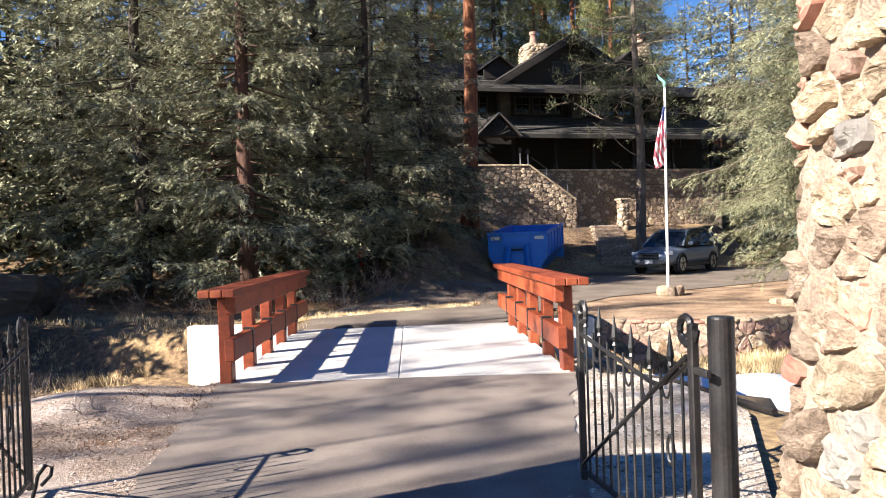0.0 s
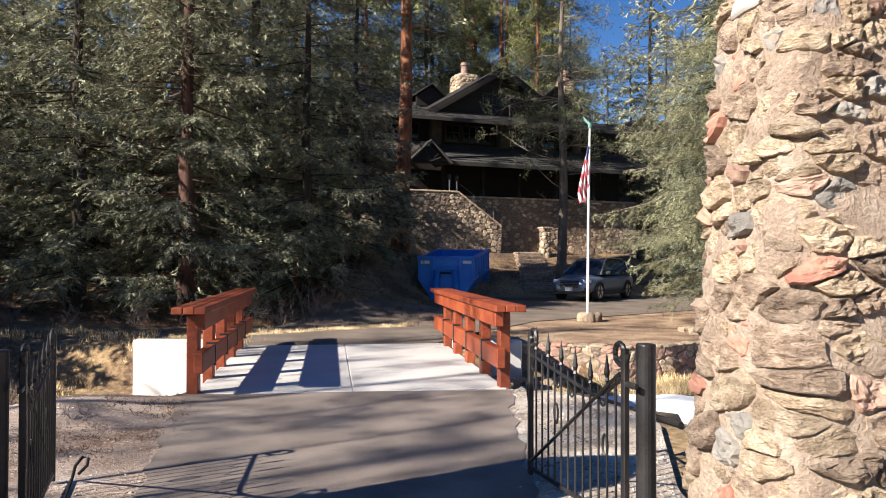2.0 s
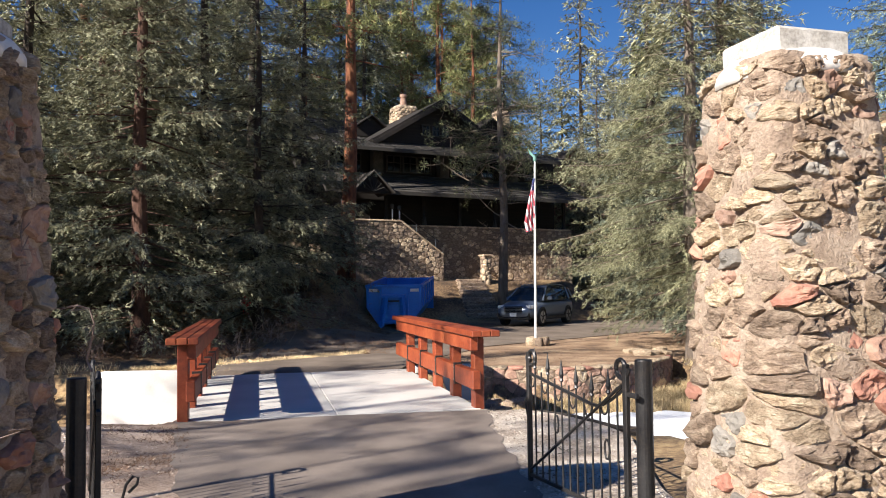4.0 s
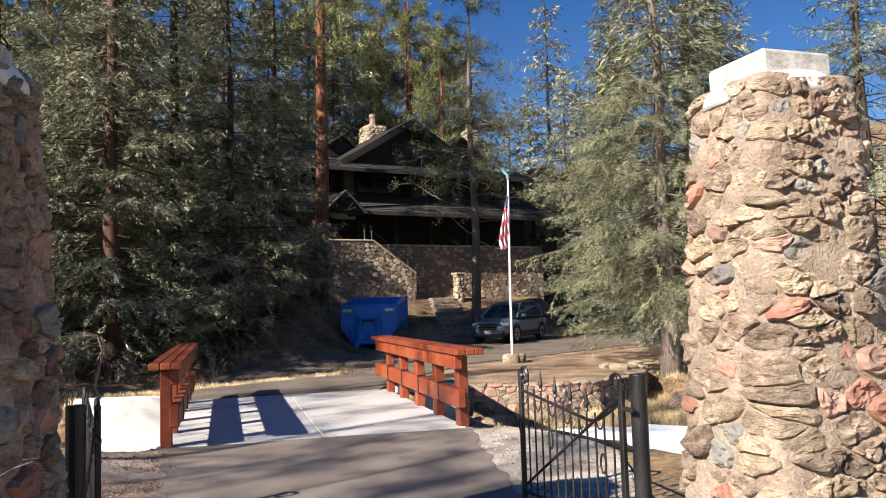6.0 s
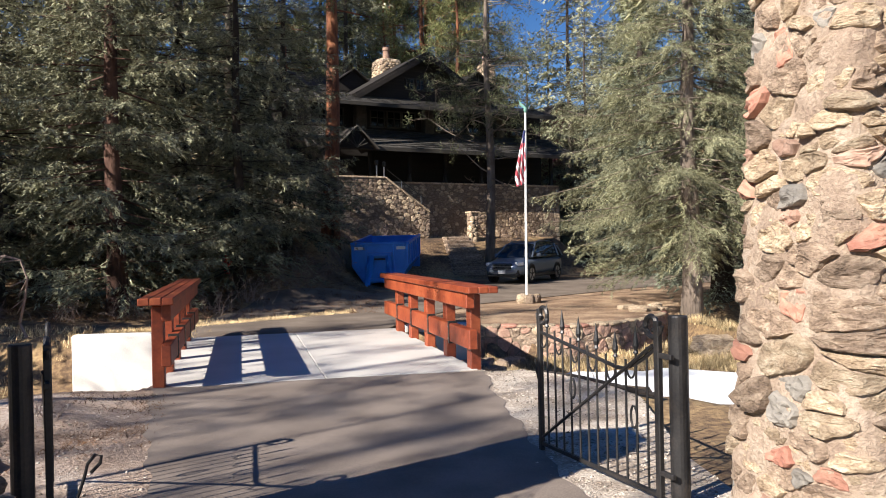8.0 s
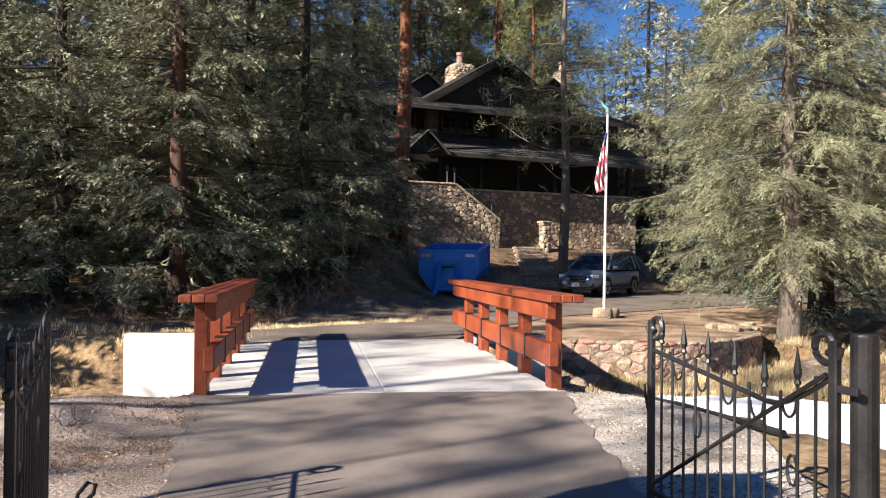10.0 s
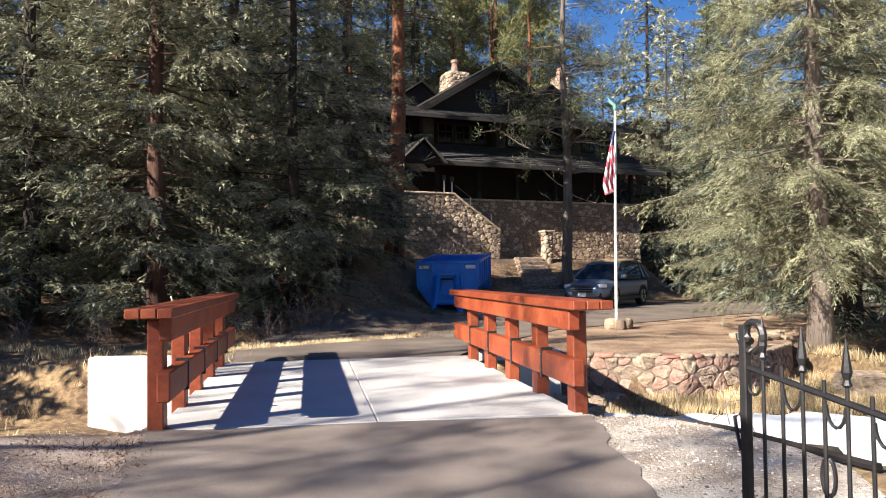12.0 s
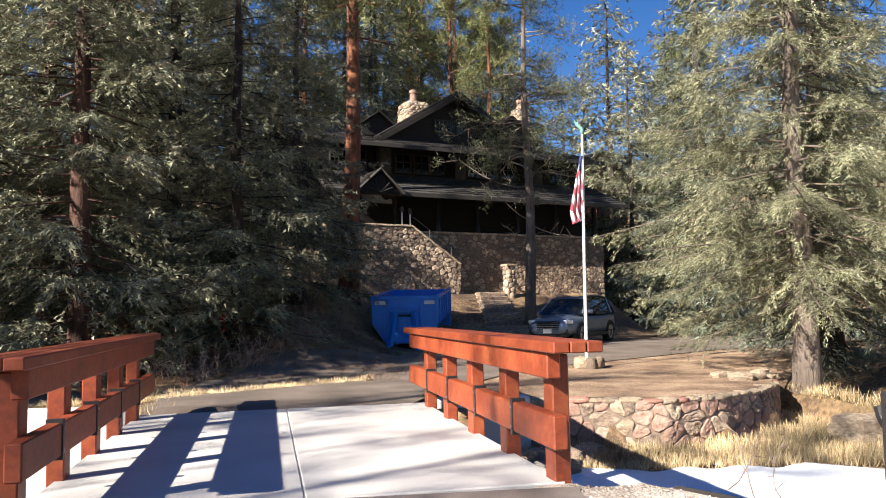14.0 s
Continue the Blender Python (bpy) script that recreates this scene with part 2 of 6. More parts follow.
class Build:
    """Collects vertices and faces for one mesh."""

    def __init__(self):
        self.v, self.f = [], []

    def add(self, verts, faces):
        k = len(self.v)
        self.v.extend(tuple(p) for p in verts)
        self.f.extend(tuple(i + k for i in q) for q in faces)
        return self

    def box(self, size, m=None, ch=0.0):
        """A box centred on its pose, with chamfered edges."""
        m = m or Matrix()
        hx, hy, hz = (s / 2 for s in size)
        if ch <= 0:
            vs = [(x * hx, y * hy, z * hz) for x in (-1, 1) for y in (-1, 1) for z in (-1, 1)]
            fs = [(0, 1, 3, 2), (4, 6, 7, 5), (0, 4, 5, 1), (2, 3, 7, 6), (0, 2, 6, 4), (1, 5, 7, 3)]
        else:
            ch = min(ch, hx * 0.9, hy * 0.9, hz * 0.9)
            vs, idx = [], {}
            for x in (-1, 1):
                for y in (-1, 1):
                    for z in (-1, 1):
                        for ax in range(3):
                            p = [x * (hx - ch), y * (hy - ch), z * (hz - ch)]
                            p[ax] = (x * hx, y * hy, z * hz)[ax]
                            idx[x, y, z, ax] = len(vs)
                            vs.append(p)
            fs = []
            for ax in range(3):
                o1, o2 = (ax + 1) % 3, (ax + 2) % 3
                for s in (-1, 1):
                    q = []
                    for c1, c2 in ((-1, -1), (1, -1), (1, 1), (-1, 1)):
                        k = [0, 0, 0]
                        k[ax], k[o1], k[o2] = s, c1, c2
                        q.append(idx[(*k, ax)])
                    fs.append(tuple(q if s > 0 else q[::-1]))
            for ax in range(3):
                o1, o2 = (ax + 1) % 3, (ax + 2) % 3
                for c1 in (-1, 1):
                    for c2 in (-1, 1):
                        a, b = [0, 0, 0], [0, 0, 0]
                        a[ax], b[ax] = -1, 1
                        a[o1] = b[o1] = c1
                        a[o2] = b[o2] = c2
                        q = [idx[(*a, o1)], idx[(*b, o1)], idx[(*b, o2)], idx[(*a, o2)]]
                        fs.append(tuple(q if c1 * c2 < 0 else q[::-1]))
            for x in (-1, 1):
                for y in (-1, 1):
                    for z in (-1, 1):
                        q = [idx[x, y, z, 0], idx[x, y, z, 1], idx[x, y, z, 2]]
                        fs.append(tuple(q if x * y * z > 0 else q[::-1]))
        return self.add([m @ Vector(p) for p in vs], fs)

    def tube(self, pts, radii, n=8, cap=True):
        """A round tube along points."""
        pts = [Vector(p) for p in pts]
        if not hasattr(radii, "__len__"):
            radii = [radii] * len(pts)
        k, up, vs, fs = len(pts), Vector((0.13, 0.21, 0.97)), [], []
        for i, p in enumerate(pts):
            d = (pts[min(i + 1, k - 1)] - pts[max(i - 1, 0)]).normalized()
            if abs(d.dot(up)) > 0.95:
                up = Vector((0.97, 0.2, 0.1))
            s = d.cross(up).normalized()
            w = s.cross(d)
            for j in range(n):
                a = 2 * math.pi * j / n
                vs.append(p + (s * math.cos(a) + w * math.sin(a)) * radii[i])
        for i in range(k - 1):
            for j in range(n):
                fs.append((i * n + j, i * n + (j + 1) % n, (i + 1) * n + (j + 1) % n, (i + 1) * n + j))
        if cap:
            fs.append(tuple(range(n))[::-1])
            fs.append(tuple(range((k - 1) * n, k * n)))
        return self.add(vs, fs)

    def prism(self, outline, depth, m=None):
        """An outline in x and z, given depth along y."""
        m = m or Matrix()
        k = len(outline)
        vs = [m @ Vector((x, -depth / 2, z)) for x, z in outline] + [m @ Vector((x, depth / 2, z)) for x, z in outline]
        fs = [tuple(range(k)), tuple(range(2 * k - 1, k - 1, -1))]
        fs += [(i, i + k, (i + 1) % k + k, (i + 1) % k) for i in range(k)]
        return self.add(vs, fs)

    def mesh(self, name, material, smooth=False):
        me = bpy.data.meshes.new(name)
        me.from_pydata(self.v, [], self.f)
        me.materials.append(material)
        me.update()
        if smooth:
            me.shade_smooth()
        return me


def part(name, b, material, parent=None, label="", smooth=False, m=None):
    """One mesh object, under a thing or a part when a parent is given."""
    ob = new(name, b if isinstance(b, bpy.types.Mesh) else b.mesh(name, material, smooth))
    if parent:
        ob.parent = parent
    if m is not None:
        ob.matrix_basis = m
    return tagged(ob, label)


def thing(name, m, label, category, group="", kind=""):
    ob = new(name)
    ob.empty_display_size = 0.2
    ob.matrix_basis = m
    return tagged(ob, label, category, group, kind)


def array_mesh(name, verts, faces, material, smooth=False):
    """A mesh from numpy arrays of triangles or quads."""
    verts, faces = np.asarray(verts, np.float32), np.asarray(faces, np.int32)
    me = bpy.data.meshes.new(name)
    me.vertices.add(len(verts))
    me.vertices.foreach_set("co", verts.ravel())
    k = faces.shape[1]
    me.loops.add(faces.size)
    me.loops.foreach_set("vertex_index", faces.ravel())
    me.polygons.add(len(faces))
    me.polygons.foreach_set("loop_start", np.arange(0, faces.size, k, dtype=np.int32))
    me.materials.append(material)
    me.update(calc_edges=True)
    me.validate()
    if smooth:
        me.shade_smooth()
    return me


# ---- the lie of the land ----
CREEK = np.array([(-60, 22), (-30, 17), (-12, 14.4), (-5, 12.95), (-0.9, 12.5), (2.5, 12.3), (5, 11.2), (7.2, 9), (9.5, 4), (12, -8), (20, -60)], float)
REACH = np.array([3.2, 3.2, 3.3, 3.6, 3.3, 2.5, 3.5, 4.4, 4.6, 5, 5], float)
WALL_LINE = [(1.6, 16.2), (3.0, 15.95), (4.5, 15.35), (5.6, 15.65), (6.6, 16.3), (7.5, 17.3), (8.2, 18.6)]


def step01(a, b, x):
    t = np.clip((x - a) / (b - a), 0, 1)
    return t * t * (3 - 2 * t)


def creek_gap(x, y):
    """How far a place lies from the creek's middle, and the creek's reach there."""
    best, reach = np.full(np.shape(x), 1e9), np.zeros(np.shape(x))
    for i in range(len(CREEK) - 1):
        a, d = CREEK[i], CREEK[i + 1] - CREEK[i]
        k = np.clip(((x - a[0]) * d[0] + (y - a[1]) * d[1]) / (d @ d), 0, 1)
        g = np.hypot(x - a[0] - k * d[0], y - a[1] - k * d[1])
        r = REACH[i] + (REACH[i + 1] - REACH[i]) * k
        reach = np.where(g < best, r, reach)
        best = np.minimum(best, g)
    return best, reach


def land(x, y):
    """Height of the ground."""
    x, y = np.asarray(x, float), np.asarray(y, float)
    z = 0.14 * (1 - step01(-3, 8, y))
    z = z + 0.22 * step01(19, 33, y)
    left = 1 - step01(-2.2, 1.4, x - 0.12 * (y - 26))
    z = z + left * 2.6 * step01(21.5, 35, y)
    bank = (1 - step01(12.0, 15.0, x)) * (1 - left)
    back = (6.39 - x) * 0.342 + (y - 40.9) * 0.94        # depth from the terrace wall
    z = z + bank * 2.0 * np.clip((back + 5.7) / 3.9, 0, 1)
    z = z + left * 1.2 * step01(34, 44, y)
    z = z + 0.9 * step01(-4, -22, x) * step01(12, 26, y)
    z = z + 24 * step01(50, 150, y) + 30 * step01(140, 420, y) + 14 * step01(25, 120, np.abs(x - 2)) * step01(0, 60, y)
    z = z + 0.2 * np.exp(-((x + 4.1) / 1.0) ** 2 - ((y - 8.0) / 1.3) ** 2)
    g, r = creek_gap(x, y)
    dig = 1 - step01(r - 1.3, r, g)
    dig = dig * (1 - (1 - step01(2.2, 2.5, np.abs(x + 0.92))) * (y < 9.95))
    low = -0.88 + 0.12 * step01(r - 1.3, r + 1.5, g) - 0.36 * step01(-6.2, -3.6, x) * (1 - step01(-2.7, -1.9, x))
    yw = np.interp(x, [p[0] for p in WALL_LINE], [p[1] for p in WALL_LINE])
    shelf = (x > 1.6) & (y > 11.5) & (y < yw + 0.12) & (x < 8.2)
    z = np.where(shelf, np.minimum(z * dig * 0, 0) + low, z * (1 - dig) + low * dig)
    off = step01(7.9, 8.9, x) * (1 - step01(10.5, 13.5, x)) * step01(12, 15, y) * (1 - step01(18.5, 23, y))
    z = z - 0.7 * off * (1 - dig) * (~shelf)
    return z


def height(x, y):
    return float(land(x, y))


def sheet(name, fx, nu, nv, lift, material, label, kind="structure"):
    """A thin layer that follows the ground; fx gives x, y for u, v in 0 to 1."""
    u, v = np.meshgrid(np.linspace(0, 1, nu), np.linspace(0, 1, nv))
    x, y = fx(u.ravel(), v.ravel())
    z = land(x, y) + lift
    k = np.arange(nu * nv).reshape(nv, nu)
    f = np.stack([k[:-1, :-1], k[:-1, 1:], k[1:, 1:], k[1:, :-1]], -1).reshape(-1, 4)
    ob = new(name, array_mesh(name, np.stack([x, y, z], -1), f, material, True))
    return tagged(ob, label, name.replace("_", " "), kind=kind)


def spaced(lo, hi, near_lo, near_hi, fine, grow=1.25):
    mid = list(np.arange(near_lo, near_hi + fine / 2, fine))
    d, a, left = fine, mid[0], []
    while a > lo:
        d *= grow
        a -= d
        left.append(max(a, lo))
    d, a, right = fine, mid[-1], []
    while a < hi:
        d *= grow
        a += d
        right.append(min(a, hi))
    return np.array(left[::-1] + mid + right)


gx, gy = spaced(-500, 500, -13, 16, 0.3), spaced(-300, 700, -4, 46, 0.3)
GX, GY = np.meshgrid(gx, gy)
bumps = np.array([noise.noise((x * 0.9, y * 0.9, 3)) * 0.05 + noise.noise((x * 3, y * 3, 9)) * 0.02 for x, y in zip(GX.ravel(), GY.ravel())])
GZ = land(GX.ravel(), GY.ravel()) - 0.055 + bumps * 0.7
k = np.arange(GX.size).reshape(GX.shape)
ground = new("ground", array_mesh("ground", np.stack([GX.ravel(), GY.ravel(), GZ], -1), np.stack([k[:-1, :-1], k[:-1, 1:], k[1:, 1:], k[1:, :-1]], -1).reshape(-1, 4), M_GROUND, True))
tagged(ground, "brown forest floor with pine litter and dry grass", "ground", kind="structure")

# ---- roads, lawn, gravel ----


def road_in(u, v):
    y = -14 + 23.75 * v
    xl = np.interp(y, [-14, 2, 5.3, 7, 9.4, 9.9], [-2.2, -2.05, -2.24, -2.6, -3.0, -3.12])
    xr = np.interp(y, [-14, 2, 5.2, 7, 8.6, 9.2, 9.9], [0.9, 0.72, 0.8, 0.98, 1.12, 1.25, 1.36])
    wob = 0.03 * np.sin(y * 5.1) + 0.02 * np.sin(y * 11.7)
    return xl + wob + (xr - xl) * u, y


def road_far(u, v):
    # leaves the bridge and turns to the right, behind the lawn
    cx = np.interp(v, [0, 0.25, 0.5, 0.75, 1], [-1.5, -1.3, 0.6, 9.0, 30.0])
    cy = np.interp(v, [0, 0.25, 0.5, 0.75, 1], [15.6, 18.2, 23.0, 28.2, 37.0])
    dx = np.interp(v, [0, 0.25, 0.5, 0.75, 1], [2.05, 2.5, 3.1, 1.2, 1.0])
    dy = np.interp(v, [0, 0.25, 0.5, 0.75, 1], [0.2, -0.6, -1.4, -2.6, -3.0])
    return cx + dx * (2 * u - 1), cy + dy * (2 * u - 1)


def car_park(u, v):
    y = 23.5 + 12.5 * v
    x = 0.5 + 0.1 * (y - 23) + u * (24 + 0.9 * (y - 23))
    return x, y + 0.28 * (x - 0.5) * (1 - 0.5 * v)


def lawn_xy(u, v):
    x = 1.9 + 12.0 * u
    yw = np.interp(x, [p[0] for p in WALL_LINE] + [10.5, 14], [p[1] for p in WALL_LINE] + [21.5, 24])
    yt = np.interp(x, [1.9, 3, 6, 9, 14], [20.3, 21.8, 24.6, 26.2, 28.5])
    return x, yw + 0.16 + (yt - yw - 0.16) * v


road = sheet("road", road_in, 30, 160, 0.012, M_ASPHALT, "worn grey asphalt drive with tree shadows")
sheet("road_far", road_far, 24, 120, 0.02, M_GRAVELROAD, "dusty paved drive curving past the lawn")
sheet("parking_ground", car_park, 60, 60, 0.006, M_GROUND, "needle-strewn packed dirt parking ground")
sheet("lawn", lawn_xy, 60, 40, 0.0, M_LAWN, "dry brown winter lawn behind a low stone wall")


def gravel_right(u, v):
    y = -14 + 23.9 * v
    xl = np.interp(y, [2, 5.2, 7, 8.6, 9.2, 9.9], [0.7, 0.78, 0.96, 1.1, 1.22, 1.34])
    xr = np.interp(y, [2, 5, 7.5, 8.2, 9, 9.6, 10.3], [1.5, 1.9, 2.6, 2.55, 2.3, 2.0, 1.8])
    return xl - 0.35 + (xr - xl + 0.35) * u, y


def gravel_left(u, v):
    y = -14 + 23.6 * v
    xr = np.interp(y, [1.5, 2, 5.3, 7, 9.4, 9.9], [-2.0, -2.05, -2.24, -2.6, -3.0, -3.12])
    xl = np.interp(y, [1.5, 5, 8, 9.1, 9.9], [-4.6, -4.5, -4.6, -4.0, -3.5])
    return xl + (xr + 0.35 - xl) * u, y


sheet("gravel_verge", gravel_right, 24, 150, 0.004, M_GRAVELBED, "pale gravel verge beside the drive")
sheet("gravel_verge", gravel_left, 24, 150, 0.004, M_DIRT, "dusty gravel verge with dead needles")


def ice(u, v):
    k = v * 4.2 + 4.05
    i = np.clip(k.astype(int), 0, len(CREEK) - 2)
    t = (k - i)[:, None]
    p = CREEK[i] * (1 - t) + CREEK[i + 1] * t
    d = CREEK[i + 1] - CREEK[i]
    nrm = np.stack([-d[:, 1], d[:, 0]], -1) / np.linalg.norm(d, axis=1)[:, None]
    r = np.interp(k, range(len(REACH)), REACH) - 0.45
    p = p + nrm * (r * (2 * u - 1) + 0.12 * np.sin(v * 90))[:, None]
    return p[:, 0], p[:, 1]


ub, vb = np.meshgrid(np.linspace(0, 1, 24), np.linspace(0, 1, 110))
ix, iy = ice(ub.ravel(), vb.ravel())
iz = np.array([-0.82 + 0.03 * noise.noise((x * 1.2, y * 1.2, 5)) for x, y in zip(ix, iy)])
k = np.arange(ub.size).reshape(ub.shape)
tagged(new("water", array_mesh("water", np.stack([ix, iy, iz], -1), np.stack([k[:-1, :-1], k[:-1, 1:], k[1:, 1:], k[1:, :-1]], -1).reshape(-1, 4), M_SNOW, True)),
       "frozen creek under white crusted snow", "creek", kind="structure")

# ---- bridge ----
BRIDGE = pose(-0.86, 9.72, 0, 0, 0, 5.0)      # local x across, y along, z up from the deck
DECK_LONG, HALF = 5.95, 2.12


def build_bridge():
    top = thing("bridge", BRIDGE, "concrete bridge deck with red stained timber railings", "bridge")
    for s in (-1, 1):
        b = Build().box((HALF - 0.006, DECK_LONG, 0.32), pose(s * HALF / 2, DECK_LONG / 2, -0.14), 0.012)
        part("deck_slab", b, M_CONCRETE, top, "sunlit broom-finished concrete slab")
    for y, nm in ((0.12, "near"), (DECK_LONG - 0.12, "far")):
        part("abutment", Build().box((2 * HALF + 0.5, 0.5, 1.1), pose(0, y + (0.2 if nm == "near" else -0.2), -0.86), 0.02), M_CONCRETE, top)
    # wing walls on the far bank, facing back along the drive
    inv = BRIDGE.inverted()
    # Left wall whiter for the sun, right greyer for shade, by choice of concrete.
    part("wing_wall", Build().box((2.13, 0.3, 1.8), inv @ pose(-4.565, 15.4, -0.74, 0, 0, -4), 0.03), M_WHITECONC, top, "concrete wing wall, whitened to stand for sunlight")
    part("wing_wall", Build().box((1.5, 0.3, 1.3), inv @ pose(1.62, 15.75, -0.56, 0, 0, 4), 0.03), M_CONCRETE, top, "concrete wing wall, left greyer to stand for shade")
    ys = [0.12, 1.45, 2.78, 4.1, 5.4]
    post = Build().box((0.15, 0.22, 1.3), None, 0.012).mesh("post", M_WOOD)
    plate = Build().box((0.135, 0.055, 0.33), None, 0.004).mesh("bracket", M_IRON)
    for s in (-1, 1):
        x = s * (HALF - 0.02)
        for y in ys:
            part("post", post, None, top, m=pose(x, y, 0.41))
        edges = [-0.3] + [(a + b) / 2 for a, b in zip(ys, ys[1:])] + [DECK_LONG + 0.25]
        for a, b in zip(edges, edges[1:]):
            part("rail", Build().box((0.12, b - a - 0.012, 0.27), None, 0.012), M_WOOD, top, m=pose(x - s * 0.125, (a + b) / 2, 0.46))
        for y in edges[1:-1]:
            pl = part("bracket", plate, None, top, "dark steel splice plate", m=pose(x - s * 0.13, y, 0.46))
            part("bolt", Build().tube([(0.075, 0, 0.09), (-0.075, 0, 0.09)], 0.014, 8), M_STEEL, pl)
            part("bolt", Build().tube([(0.075, 0, -0.09), (-0.075, 0, -0.09)], 0.014, 8), M_STEEL, pl)
        part("top_beam", Build().box((0.12, DECK_LONG + 0.35, 0.22), pose(x - s * 0.125, DECK_LONG / 2, 0.985), 0.012), M_WOOD, top)
        for i, w in enumerate((0.14, 0.14, 0.14)):
            part("cap_plank", Build().box((w - 0.006, DECK_LONG + 0.9, 0.09), pose(x - s * 0.03 + (i - 1) * w, DECK_LONG / 2 - 0.03, 1.14), 0.01), M_WOOD, top)
    return top


build_bridge()

# ---- gate pillars of field stone ----


def stone_mesh(seed, flat=0.7):
    """A rough rounded field stone, about one unit across."""
    rnd = random.Random(seed)
    bm = bmesh.new()
    bmesh.ops.create_cube(bm, size=1.0)
    bmesh.ops.subdivide_edges(bm, edges=bm.edges[:], cuts=2, use_grid_fill=True)
    o = Vector((rnd.random() * 90, rnd.random() * 90, rnd.random() * 90))
    for v in bm.verts:
        p = v.co.copy()
        r = p.normalized() * 0.6
        p = p.lerp(r, 0.42)
        d = noise.noise(p * 1.5 + o) * 0.2 + noise.noise(p * 4.5 + o) * 0.07
        p = p * (1 + d)
        v.co = p
    me = bpy.data.meshes.new("stone")
    bm.to_mesh(me)
    bm.free()
    me.shade_smooth()
    return me


def stone_set(count):
    sets = []
    for mi, mat in enumerate(STONES):
        row = []
        for i in range(count):
            me = stone_mesh(mi * 50 + i)
            me.materials.append(mat)
            row.append(me)
        sets.append(row)
    return sets


STONE_SHAPES = stone_set(5)


def cells(wide, tall, cw, ch, rnd, merge=0.3, big=0.0):
    """Irregular many-cornered cells that fill a rectangle, like the faces of laid rubble."""
    sites = []
    rows = max(1, round(tall / ch))
    for r in range(rows):
        n = max(1, round(wide / cw * rnd.uniform(0.75, 1.3)))
        o = rnd.random()
        for c in range(n):
            if rnd.random() > merge:
                sites.append(((c + o + rnd.uniform(-0.3, 0.3)) / n * wide % wide, (r + 0.5 + rnd.uniform(-0.33, 0.33)) / rows * tall))
    k, out = cw / ch, []
    for s in list(sites):
        # a large stone takes the room of the small ones round it
        if s in sites and rnd.random() < big:
            g = rnd.uniform(1.0, 1.7)
            sites = [q for q in sites if q == s or (q[0] - s[0]) ** 2 + ((q[1] - s[1]) * k) ** 2 > (cw * g) ** 2]
    for i, (x, z) in enumerate(sites):
        poly = [(max(0, x - cw * 2.6), max(0, z - ch * 2.6)), (min(wide, x + cw * 2.6), max(0, z - ch * 2.6)), (min(wide, x + cw * 2.6), min(tall, z + ch * 2.6)), (max(0, x - cw * 2.6), min(tall, z + ch * 2.6))]
        near = sorted(sites, key=lambda s: (s[0] - x) ** 2 + ((s[1] - z) * k) ** 2)[1:22]
        for a, b in near:
            nx, nz = a - x, (b - z) * k * k
            c = nx * (a + x) / 2 + nz * (b + z) / 2
            new_poly = []
            for (x0, z0), (x1, z1) in zip(poly, poly[1:] + poly[:1]):
                d0, d1 = nx * x0 + nz * z0 - c, nx * x1 + nz * z1 - c
                if d0 <= 0:
                    new_poly.append((x0, z0))
                if d0 * d1 < 0:
                    t = d0 / (d0 - d1)
                    new_poly.append((x0 + (x1 - x0) * t, z0 + (z1 - z0) * t))
            poly = new_poly
            if len(poly) < 3:
                break
        if len(poly) >= 3:
            out.append(poly)
    return out


